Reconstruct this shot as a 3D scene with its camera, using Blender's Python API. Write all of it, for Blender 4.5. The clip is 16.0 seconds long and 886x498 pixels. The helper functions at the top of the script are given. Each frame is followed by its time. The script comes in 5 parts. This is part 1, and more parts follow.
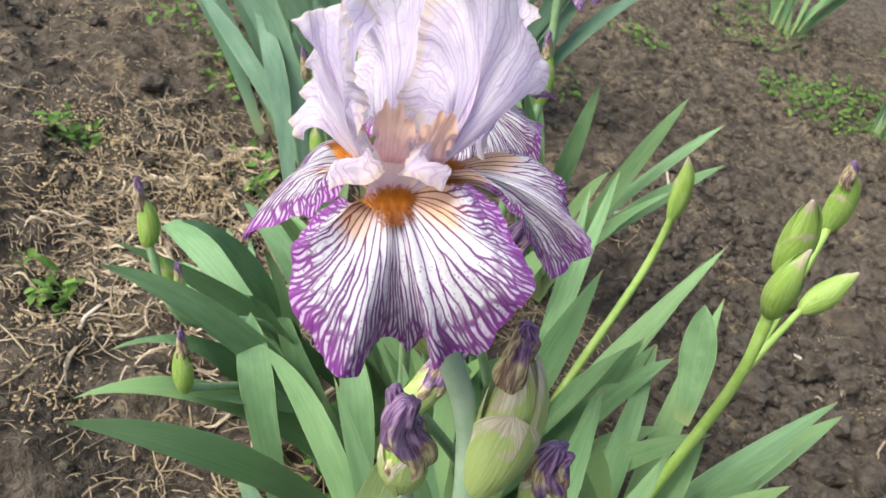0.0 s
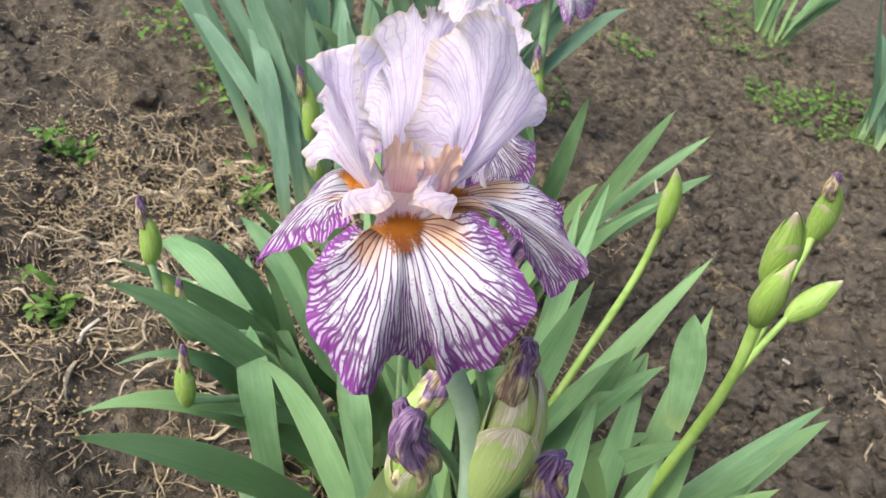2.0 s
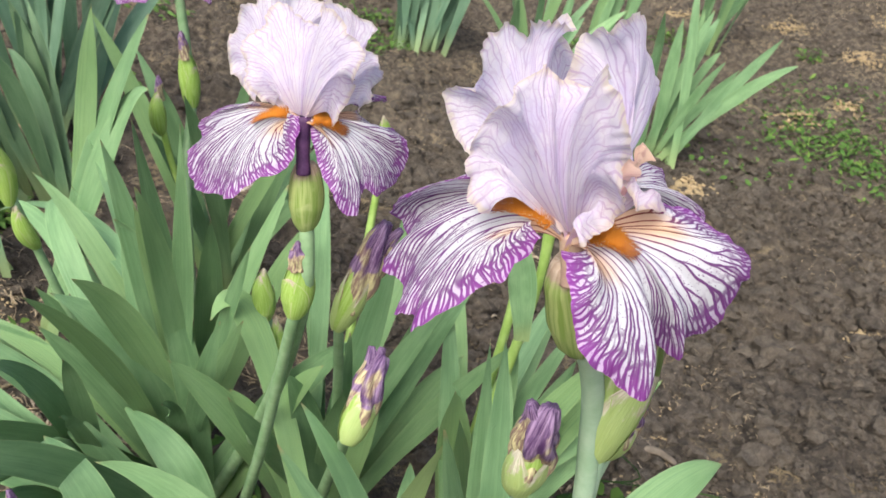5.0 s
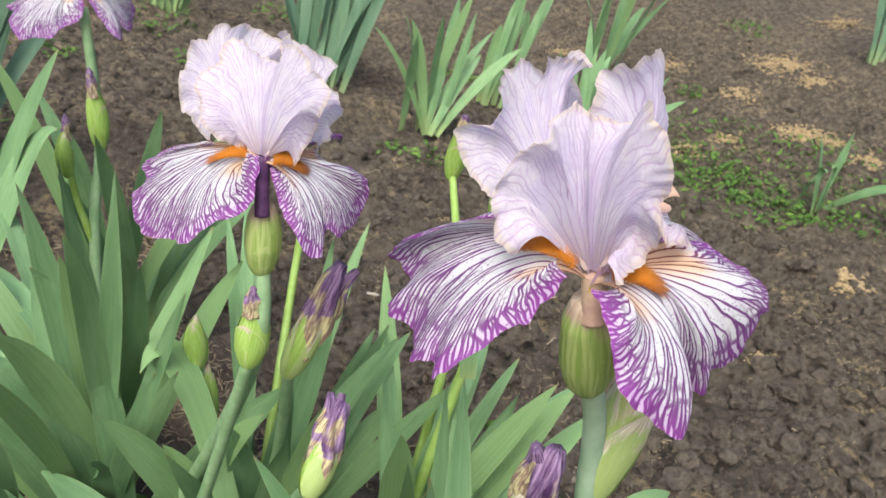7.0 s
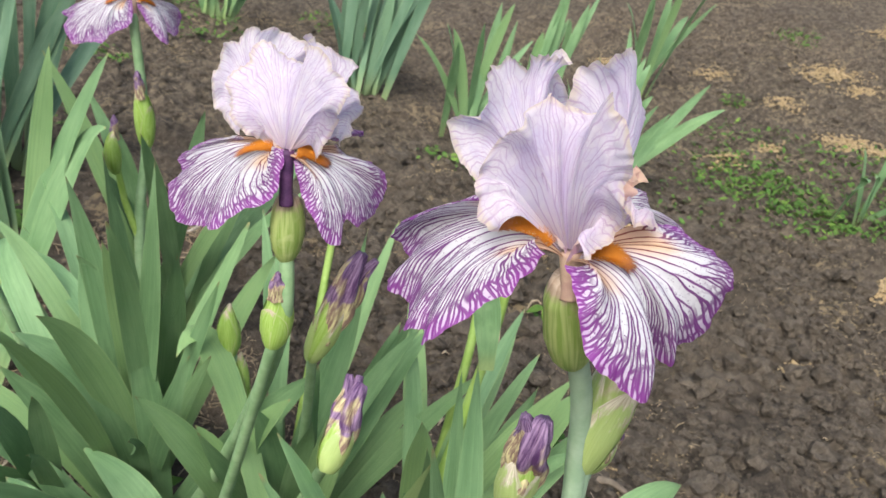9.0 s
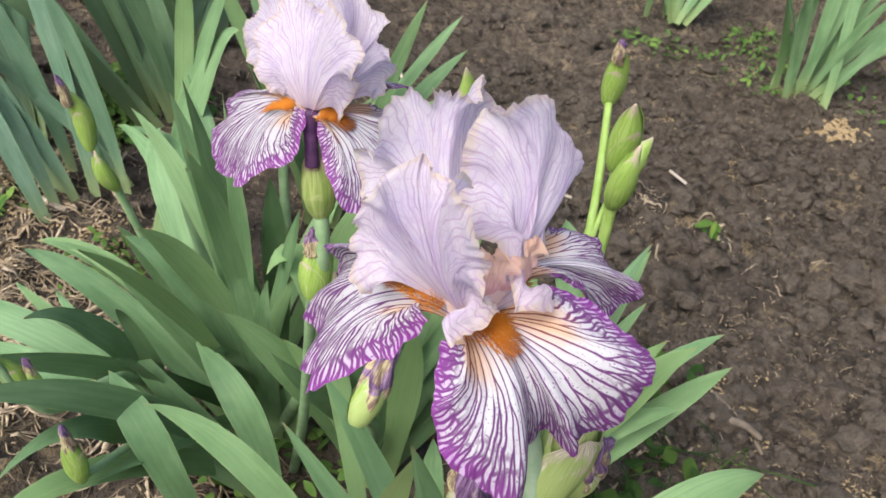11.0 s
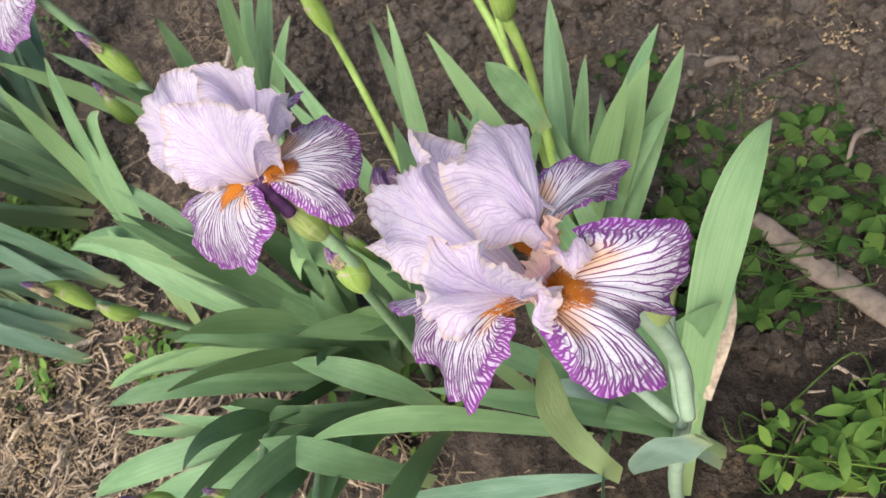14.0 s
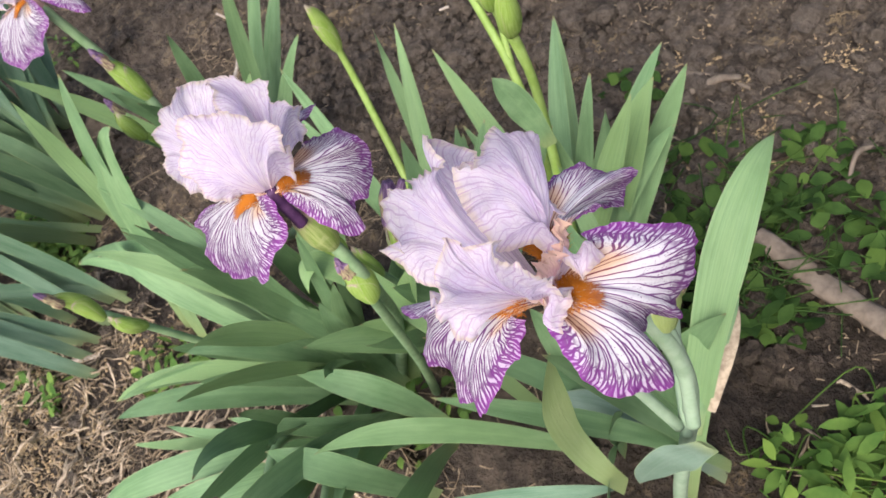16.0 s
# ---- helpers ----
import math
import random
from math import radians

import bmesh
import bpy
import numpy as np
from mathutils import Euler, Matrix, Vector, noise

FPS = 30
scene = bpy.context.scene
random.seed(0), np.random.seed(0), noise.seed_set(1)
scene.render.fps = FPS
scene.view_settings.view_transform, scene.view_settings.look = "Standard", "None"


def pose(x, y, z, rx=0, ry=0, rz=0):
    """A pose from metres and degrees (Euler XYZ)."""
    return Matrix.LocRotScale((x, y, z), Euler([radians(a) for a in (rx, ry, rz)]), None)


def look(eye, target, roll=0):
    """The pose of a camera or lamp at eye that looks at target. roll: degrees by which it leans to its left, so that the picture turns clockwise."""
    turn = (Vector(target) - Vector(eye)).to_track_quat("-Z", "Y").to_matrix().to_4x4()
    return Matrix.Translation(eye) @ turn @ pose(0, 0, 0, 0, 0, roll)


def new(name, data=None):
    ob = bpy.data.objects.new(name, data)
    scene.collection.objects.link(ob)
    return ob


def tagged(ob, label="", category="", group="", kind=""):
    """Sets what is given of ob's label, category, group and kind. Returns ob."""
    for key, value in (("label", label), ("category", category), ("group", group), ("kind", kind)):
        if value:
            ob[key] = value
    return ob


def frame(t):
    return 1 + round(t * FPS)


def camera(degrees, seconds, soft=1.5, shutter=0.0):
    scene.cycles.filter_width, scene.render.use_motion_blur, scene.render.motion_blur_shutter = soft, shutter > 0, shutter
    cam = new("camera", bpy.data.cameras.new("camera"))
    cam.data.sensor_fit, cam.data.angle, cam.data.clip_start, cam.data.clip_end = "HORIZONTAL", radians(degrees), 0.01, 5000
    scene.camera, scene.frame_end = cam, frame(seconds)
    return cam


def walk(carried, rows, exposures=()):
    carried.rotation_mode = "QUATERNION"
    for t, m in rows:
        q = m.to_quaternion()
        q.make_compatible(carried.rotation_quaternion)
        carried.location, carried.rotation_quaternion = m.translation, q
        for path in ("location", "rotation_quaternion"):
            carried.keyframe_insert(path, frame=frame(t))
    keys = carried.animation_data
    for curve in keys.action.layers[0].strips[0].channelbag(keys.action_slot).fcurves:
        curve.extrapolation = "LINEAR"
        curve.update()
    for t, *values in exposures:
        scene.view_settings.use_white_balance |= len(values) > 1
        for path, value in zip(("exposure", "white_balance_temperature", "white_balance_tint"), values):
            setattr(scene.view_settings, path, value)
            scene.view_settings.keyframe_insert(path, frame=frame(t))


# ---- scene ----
cam = camera(54.6, 16.0)
PATH = [
    (0, (0.073, -0.186, 0.792), (-0.077, 1.476, -0.311), 18.7),
    (0.5, (0.073, -0.183, 0.793), (-0.073, 1.482, -0.305), 18.7),
    (1, (0.072, -0.187, 0.8), (-0.075, 1.481, -0.294), 19.1),
    (1.5, (0.067, -0.197, 0.803), (-0.078, 1.479, -0.279), 19.3),
    (2, (0.067, -0.2, 0.805), (-0.066, 1.476, -0.278), 18.4),
    (2.5, (0.063, -0.199, 0.811), (0.004, 1.496, -0.249), 19.3),
    (3, (0.05, -0.2, 0.817), (0.014, 1.492, -0.249), 19.4),
    (3.5, (0.001, -0.174, 0.808), (0.156, 1.506, -0.266), 18.9),
    (4, (-0.058, -0.184, 0.799), (0.438, 1.463, -0.22), 16.1),
    (6.3, (-0.205, -0.133, 0.745), (0.871, 1.343, -0.068), 16.5),
    (6.5, (-0.206, -0.13, 0.749), (0.897, 1.332, -0.055), 16.7),
    (7, (-0.186, -0.139, 0.757), (0.904, 1.34, -0.033), 15.9),
    (7.5, (-0.181, -0.151, 0.763), (0.842, 1.367, -0.043), 14.7),
    (8, (-0.187, -0.163, 0.763), (0.837, 1.357, -0.036), 14.1),
    (8.2, (-0.199, -0.165, 0.763), (0.849, 1.342, -0.032), 14.4),
    (10.3, (-0.103, -0.197, 0.796), (0.532, 1.471, -0.107), 16.0),
    (10.5, (-0.085, -0.182, 0.811), (0.479, 1.431, -0.228), 16.0),
    (11, (-0.061, -0.151, 0.833), (0.474, 1.372, -0.347), 13.6),
    (11.2, (-0.053, -0.127, 0.837), (0.497, 1.301, -0.45), 8.7),
    (11.5, (-0.047, -0.115, 0.844), (0.501, 1.283, -0.477), 3.2),
    (12, (-0.065, -0.107, 0.875), (0.429, 1.2, -0.556), -10.2),
    (12.5, (-0.067, -0.109, 0.895), (0.395, 1.162, -0.579), -19.6),
    (13, (-0.057, -0.113, 0.914), (0.366, 1.134, -0.592), -26.0),
    (13.5, (-0.057, -0.12, 0.923), (0.338, 1.11, -0.605), -29.2),
    (14, (-0.062, -0.127, 0.928), (0.358, 1.115, -0.583), -28.9),
    (14.5, (-0.07, -0.137, 0.937), (0.357, 1.111, -0.566), -29.1),
    (15, (-0.07, -0.14, 0.938), (0.383, 1.121, -0.547), -28.3),
    (15.5, (-0.069, -0.136, 0.934), (0.376, 1.125, -0.552), -28.4),
    (16, (-0.072, -0.134, 0.933), (0.376, 1.133, -0.548), -28.2),
]
cam.data.dof.use_dof, cam.data.dof.focus_distance, cam.data.dof.aperture_fstop = True, 0.39, 34.0
walk(cam, [(t, look(eye, target, roll)) for t, eye, target, roll in PATH], exposures=[(0.0, 0.79, 6110, 2), (4.2, 0.72, 6100, 4), (6.3, 0.60, 6080, 2), (8.2, 0.60, 6080, 2), (10.5, 0.52, 6100, 5), (16.0, 0.56, 6150, 11)])

# ---- light ----
world = bpy.data.worlds.new("sky")
world.use_nodes = True
scene.world = world
wn = world.node_tree.nodes
sky = wn.new("ShaderNodeTexSky")
sky.sky_type, sky.sun_disc = "NISHITA", False
SUN_EL, SUN_ROT = 46.0, 232.0
sky.sun_elevation, sky.sun_rotation = radians(SUN_EL), radians(SUN_ROT)
sky.air_density, sky.dust_density, sky.ozone_density = 1.0, 5.0, 0.6
wn["Background"].inputs["Strength"].default_value = 0.155
world.node_tree.links.new(sky.outputs[0], wn["Background"].inputs["Color"])
sun_data = bpy.data.lights.new("sun", "SUN")
sun_data.energy, sun_data.angle, sun_data.color = 1.8, radians(30), (1.0, 0.97, 0.93)
sun = new("sun", sun_data)
_d = Vector((math.sin(radians(SUN_ROT)) * math.cos(radians(SUN_EL)), math.cos(radians(SUN_ROT)) * math.cos(radians(SUN_EL)), math.sin(radians(SUN_EL))))
sun.matrix_world = look(_d * 20, (0, 0, 0))


# ---- node helpers ----
class Nodes:
    """A short way to write node trees."""

    def __init__(self, name):
        self.mat = bpy.data.materials.new(name)
        self.mat.use_nodes = True
        self.tree = self.mat.node_tree
        self.bsdf = self.tree.nodes["Principled BSDF"]
        self.out = self.tree.nodes["Material Output"]

    def add(self, kind, operation="", interpolation_type="", data_type="", blend_type="", feature="", noise_dimensions=""):
        n = self.tree.nodes.new(kind)
        if operation:
            n.operation = operation
        if interpolation_type:
            n.interpolation_type = interpolation_type
        if data_type:
            n.data_type = data_type
        if blend_type:
            n.blend_type = blend_type
        if feature:
            n.feature = feature
        if noise_dimensions:
            n.noise_dimensions = noise_dimensions
        return n

    def put(self, socket, value):
        if isinstance(value, bpy.types.NodeSocket):
            self.tree.links.new(value, socket)
        else:
            socket.default_value = value

    def math(self, op, a, b=0.0, c=0.0):
        n = self.add("ShaderNodeMath", operation=op)
        for s, v in zip(n.inputs, (a, b, c)):
            self.put(s, v)
        return n.outputs[0]

    def step(self, x, lo, hi):
        n = self.add("ShaderNodeMapRange", interpolation_type="SMOOTHSTEP")
        self.put(n.inputs[0], x)
        n.inputs[1].default_value, n.inputs[2].default_value = (lo, hi) if lo < hi else (hi, lo)
        n.inputs[3].default_value, n.inputs[4].default_value = (0, 1) if lo < hi else (1, 0)
        return n.outputs[0]

    def mix(self, f, a, b, mode="MIX"):
        n = self.add("ShaderNodeMix", data_type="RGBA", blend_type=mode)
        self.put(n.inputs[0], f)
        for s, v in ((n.inputs[6], a), (n.inputs[7], b)):
            self.put(s, v if isinstance(v, bpy.types.NodeSocket) else (*v, 1))
        return n.outputs[2]

    def noise(self, scale, detail=3.0, rough=0.55, vec=None, dist=0.0):
        n = self.add("ShaderNodeTexNoise")
        n.inputs["Scale"].default_value, n.inputs["Detail"].default_value = scale, detail
        n.inputs["Roughness"].default_value, n.inputs["Distortion"].default_value = rough, dist
        self.put(n.inputs["Vector"], vec if vec is not None else self.coords())
        return n.outputs[0]

    def coords(self):
        return self.add("ShaderNodeTexCoord").outputs["Object"]

    def uv(self):
        sep = self.add("ShaderNodeSeparateXYZ")
        self.put(sep.inputs[0], self.add("ShaderNodeUVMap").outputs[0])
        return sep.outputs[0], sep.outputs[1]

    def vec(self, x, y, z=0.0):
        n = self.add("ShaderNodeCombineXYZ")
        for s, v in zip(n.inputs, (x, y, z)):
            self.put(s, v)
        return n.outputs[0]

    def rand(self):
        return self.add("ShaderNodeObjectInfo").outputs["Random"]

    def island(self):
        return self.add("ShaderNodeNewGeometry").outputs["Random Per Island"]

    def bump(self, height, strength, distance):
        n = self.add("ShaderNodeBump")
        n.inputs["Strength"].default_value, n.inputs["Distance"].default_value = strength, distance
        self.put(n.inputs["Height"], height)
        self.put(self.bsdf.inputs["Normal"], n.outputs[0])
        return n.outputs[0]

    def done(self, color, rough=0.6, spec=0.4, thin=0.0, thin_color=None):
        self.put(self.bsdf.inputs["Base Color"], color if isinstance(color, bpy.types.NodeSocket) else (*color, 1))
        self.put(self.bsdf.inputs["Roughness"], rough)
        self.bsdf.inputs["Specular IOR Level"].default_value = spec
        if thin:
            tr = self.add("ShaderNodeBsdfTranslucent")
            self.put(tr.inputs[0], thin_color if thin_color is not None else (color if isinstance(color, bpy.types.NodeSocket) else (*color, 1)))
            mx = self.add("ShaderNodeMixShader")
            mx.inputs[0].default_value = thin
            self.tree.links.new(self.bsdf.outputs[0], mx.inputs[1])
            self.tree.links.new(tr.outputs[0], mx.inputs[2])
            self.tree.links.new(mx.outputs[0], self.out.inputs["Surface"])
        return self.mat


def vein_mask(n, u, v, count, width, wobble=0.03, first=(0.22, 0.5), second=(0.45, 0.85)):
    """Thin lines that run from the haft to the margin; each forks twice on its way."""
    p = n.vec(n.math("MULTIPLY", u, 5.0), n.math("MULTIPLY", v, 9.0), n.math("MULTIPLY", n.rand(), 20.0))
    w = n.math("MULTIPLY", n.math("SUBTRACT", n.noise(0.55, 2.0, 0.5, p), 0.5), wobble)
    fine = n.math("MULTIPLY", n.math("SUBTRACT", n.noise(3.5, 2.0, 0.5, p), 0.5), 0.004)
    vv = n.math("ADD", n.math("ADD", v, n.math("MULTIPLY", w, n.math("MULTIPLY_ADD", u, 1.6, 0.3))), fine)
    slim = n.math("DIVIDE", width, n.math("MULTIPLY_ADD", u, 0.85, 0.15))
    slim = n.math("MINIMUM", n.math("MULTIPLY", slim, n.math("MULTIPLY_ADD", n.noise(2.2, 2.0, 0.6, p), 0.8, 0.6)), 0.22)

    def branch(k, lo, hi, seed):
        x = n.math("MULTIPLY", vv, count * k)
        part_of = n.math("FLOOR", x)
        white = n.add("ShaderNodeTexWhiteNoise", noise_dimensions="2D")
        n.put(white.inputs["Vector"], n.vec(part_of, n.math("ADD", n.math("MULTIPLY", n.rand(), 50.0), seed)))
        start = n.math("MULTIPLY_ADD", white.outputs["Value"], hi - lo, lo)
        t = n.math("MINIMUM", n.math("MAXIMUM", n.math("DIVIDE", n.math("SUBTRACT", u, start), 0.16), 0.0), 1.0)
        at = n.math("MULTIPLY", n.math("MULTIPLY", n.math("MULTIPLY", t, t), n.math("MULTIPLY_ADD", t, -2.0, 3.0)), 0.5)
        d = n.math("ABSOLUTE", n.math("SUBTRACT", n.math("SUBTRACT", x, part_of), at))
        return n.math("MULTIPLY", n.step(n.math("DIVIDE", d, n.math("MULTIPLY", slim, k)), 1.0, 0.5), n.step(t, 0.0, 0.25))

    d = n.math("PINGPONG", n.math("MULTIPLY", vv, count), 0.5)
    main = n.step(n.math("DIVIDE", d, slim), 1.0, 0.5)
    return main, n.math("MAXIMUM", branch(1.0, *first, 1.0), branch(2.0, *second, 7.0)), p, vv


def vein_net(n, u, vv, along, across, lo, hi):
    """Cell walls drawn out along the petal: the branching net between the main veins."""
    vor = n.add("ShaderNodeTexVoronoi", feature="DISTANCE_TO_EDGE")
    vor.inputs["Scale"].default_value = 1.0
    n.put(vor.inputs["Vector"], n.vec(n.math("MULTIPLY", u, along), n.math("MULTIPLY", vv, across), n.math("MULTIPLY", n.rand(), 40.0)))
    return n.step(vor.outputs["Distance"], hi, lo)


def mat_fall():
    n = Nodes("fall_petal")
    u, v = n.uv()
    line, half, p, vv = vein_mask(n, u, v, 24.0, 0.070, 0.046, (0.34, 0.70), (0.52, 0.88))
    side = n.math("ABSOLUTE", n.math("SUBTRACT", v, 0.5))
    rim = n.math("ADD", u, n.math("MULTIPLY", n.math("SUBTRACT", n.noise(2.2, 3.0, 0.6, p), 0.5), 0.30))
    rim = n.math("ADD", rim, n.math("MULTIPLY", n.math("MULTIPLY", side, side), 0.30))
    net = n.math("MULTIPLY", vein_net(n, u, vv, 9.0, 72.0, 0.06, 0.17), n.step(rim, 0.70, 0.94))
    edge = n.step(rim, 0.84, 1.09)
    haft = n.math("ADD", n.math("SUBTRACT", n.math("MULTIPLY", side, 0.80), u), n.math("MULTIPLY", n.math("SUBTRACT", n.noise(1.6, 2.0, 0.5, p), 0.5), 0.22))
    base = n.math("MULTIPLY", n.step(haft, -0.38, -0.12), n.step(side, 0.15, 0.34))
    vor = n.add("ShaderNodeTexVoronoi")
    vor.inputs["Scale"].default_value = 1.0
    n.put(vor.inputs["Vector"], n.vec(n.math("MULTIPLY", u, 70.0), n.math("MULTIPLY", v, 120.0), n.rand()))
    dots = n.math("MULTIPLY", n.step(vor.outputs["Distance"], 0.40, 0.22), n.math("MULTIPLY", n.step(n.noise(5.0, 2.0, 0.5, p), 0.42, 0.58), n.step(u, 0.42, 0.62)))
    ground = n.mix(n.noise(3.0, 2.0, 0.5, p), (0.66, 0.64, 0.67), (0.60, 0.57, 0.63))
    ground = n.mix(n.math("MULTIPLY", base, 0.70), ground, (0.66, 0.37, 0.16))
    ground = n.mix(n.math("MULTIPLY", edge, 0.60), ground, (0.47, 0.15, 0.55))
    ink = n.mix(base, n.mix(edge, (0.115, 0.005, 0.14), (0.205, 0.012, 0.245)), (0.17, 0.022, 0.018))
    centre = n.math("MULTIPLY", n.step(side, 0.020, 0.004), n.step(u, 0.60, 0.36))
    mask = n.math("MAXIMUM", line, half)
    mask = n.math("MAXIMUM", n.math("MAXIMUM", mask, n.math("MULTIPLY", net, 0.95)), n.math("MAXIMUM", n.math("MULTIPLY", dots, 0.8), n.math("MULTIPLY", centre, 0.5)))
    color = n.mix(n.math("MULTIPLY", mask, 0.92), ground, ink)
    n.bump(n.math("ADD", n.math("MULTIPLY", mask, 0.7), n.noise(14.0, 3.0, 0.6, p)), 0.22, 0.0007)
    return n.done(color, 0.55, 0.25, 0.30)


def mat_standard():
    n = Nodes("standard_petal")
    u, v = n.uv()
    line, half, p, vv = vein_mask(n, u, v, 17.0, 0.036, 0.06, (0.15, 0.5), (0.35, 0.8))
    net = vein_net(n, u, vv, 10.0, 48.0, 0.012, 0.06)
    side = n.math("ABSOLUTE", n.math("SUBTRACT", v, 0.5))
    edge = n.step(n.math("ADD", u, n.math("MULTIPLY", n.math("SUBTRACT", n.noise(3.0, 3.0, 0.6, p), 0.5), 0.10)), 0.930, 1.0)
    low = n.step(n.math("ADD", u, n.math("MULTIPLY", side, -0.35)), 0.34, 0.0)
    ground = n.mix(n.step(n.noise(1.3, 3.0, 0.55, p), 0.3, 0.7), (0.77, 0.68, 0.85), (0.86, 0.79, 0.87))
    ground = n.mix(n.math("MULTIPLY", low, 0.40), ground, (0.82, 0.66, 0.62))
    ground = n.mix(n.math("MULTIPLY", n.step(u, 0.70, 0.98), 0.35), ground, (0.82, 0.74, 0.74))
    ground = n.mix(n.math("MULTIPLY", edge, 0.55), ground, (0.72, 0.59, 0.40))
    rib = n.math("MULTIPLY", n.step(side, 0.075, 0.0), n.step(u, 1.0, 0.1))
    ground = n.mix(n.math("MULTIPLY", rib, 0.48), ground, (0.64, 0.46, 0.76))
    fine = n.math("MULTIPLY", n.math("MAXIMUM", n.math("MULTIPLY", line, n.step(u, 1.0, 0.3)), n.math("MULTIPLY", half, 0.9)), 0.52)
    fine = n.math("MAXIMUM", fine, n.math("MULTIPLY", net, n.math("MULTIPLY", n.step(u, 0.35, 0.7), 0.24)))
    fine = n.math("MULTIPLY", fine, n.math("MULTIPLY_ADD", n.noise(2.5, 3.0, 0.6, p), 0.8, 0.50))
    color = n.mix(fine, ground, (0.46, 0.24, 0.50))
    n.bump(n.noise(5.0, 3.0, 0.6, n.vec(n.math("MULTIPLY", u, 9.0), n.math("MULTIPLY", v, 12.0), n.rand())), 0.35, 0.0012)
    return n.done(color, 0.6, 0.2, 0.56)


def mat_style():
    n = Nodes("style_arm")
    u, v = n.uv()
    line, half, p, vv = vein_mask(n, u, v, 12.0, 0.05, 0.08)
    ground = n.mix(n.step(u, 0.25, 0.75), (0.84, 0.62, 0.84), (0.93, 0.78, 0.72))
    ground = n.mix(n.step(u, 0.30, 0.05), ground, (0.95, 0.76, 0.25))
    return n.done(n.mix(n.math("MULTIPLY", line, 0.18), ground, (0.72, 0.40, 0.44)), 0.55, 0.2, 0.52)


def mat_crest():
    n = Nodes("style_crest")
    u, v = n.uv()
    line, half, p, vv = vein_mask(n, u, v, 9.0, 0.06, 0.08)
    ground = n.mix(n.step(u, 0.0, 0.9), (0.84, 0.54, 0.54), (0.89, 0.65, 0.50))
    side = n.math("ABSOLUTE", n.math("SUBTRACT", v, 0.5))
    ground = n.mix(n.math("MULTIPLY", n.step(side, 0.25, 0.5), 0.4), ground, (0.78, 0.52, 0.66))
    n.bump(n.noise(5.0, 3.0, 0.6, p), 0.4, 0.0010)
    return n.done(n.mix(n.math("MULTIPLY", line, 0.42), ground, (0.68, 0.36, 0.34)), 0.55, 0.2, 0.50)


def mat_beard():
    n = Nodes("beard")
    u, v = n.uv()
    c = n.mix(n.step(u, 0.62, 1.0), (0.48, 0.145, 0.010), (0.36, 0.12, 0.08))
    return n.done(n.mix(n.math("MULTIPLY", n.island(), 0.5), c, (0.66, 0.29, 0.03)), 0.6, 0.2)


def mat_leaf(name, dark, light, tint, thin=0.14):
    n = Nodes(name)
    u, v = n.uv()
    r = n.rand()
    streak = n.noise(1.0, 2.0, 0.6, n.vec(n.math("MULTIPLY", u, 1.5), n.math("MULTIPLY", v, 38.0), n.math("MULTIPLY", r, 30.0)))
    blotch = n.noise(1.0, 4.0, 0.6, n.vec(n.math("MULTIPLY", u, 5.0), n.math("MULTIPLY", v, 1.6), n.math("MULTIPLY", r, 50.0)))
    c = n.mix(n.step(blotch, 0.3, 0.72), dark, light)
    c = n.mix(n.math("MULTIPLY", n.step(r, 0.55, 1.0), 0.75), c, tint)
    c = n.mix(n.math("MULTIPLY", n.step(r, 0.45, 0.0), 0.30), c, (0.11, 0.22, 0.10))
    c = n.mix(n.math("MULTIPLY", n.step(streak, 0.40, 0.68), 0.4), c, light)
    ribs = n.noise(1.0, 2.0, 0.5, n.vec(n.math("MULTIPLY", u, 0.8), n.math("MULTIPLY", v, 110.0), n.math("MULTIPLY", r, 70.0)))
    c = n.mix(n.math("MULTIPLY", n.step(ribs, 0.50, 0.36), 0.55), c, dark)
    c = n.mix(n.math("MULTIPLY", n.step(ribs, 0.58, 0.70), 0.30), c, (light[0] * 1.25, light[1] * 1.2, light[2] * 1.25))
    c = n.mix(n.math("MULTIPLY", n.step(n.math("ABSOLUTE", n.math("SUBTRACT", v, 0.5)), 0.46, 0.5), 0.45), c, (0.36, 0.46, 0.22))
    c = n.mix(n.math("MULTIPLY", n.step(u, 0.22, 0.0), 0.5), c, (0.38, 0.42, 0.16))
    c = n.mix(n.math("MULTIPLY", n.step(u, 0.972, 1.0), 0.7), c, (0.34, 0.26, 0.12))
    n.bump(n.math("ADD", streak, ribs), 0.55, 0.0009)
    return n.done(c, n.math("MULTIPLY_ADD", blotch, 0.2, 0.40), 0.36, thin)


def mat_green(name, low, high, rough=0.5, thin=0.1, scale=60.0):
    n = Nodes(name)
    a = n.noise(scale, 4.0, 0.6)
    b = n.noise(scale * 7, 2.0, 0.5)
    c = n.mix(n.step(a, 0.3, 0.7), low, high)
    c = n.mix(n.math("MULTIPLY", b, 0.3), c, low)
    c = n.mix(n.math("MULTIPLY", n.step(n.island(), 0.6, 1.0), 0.6), c, (high[0] * 1.6, high[1] * 1.4, high[2] * 1.2)) if rough > 0.65 else c
    n.bump(b, 0.15, 0.0006)
    return n.done(c, rough, 0.15 if rough > 0.65 else 0.35, thin)


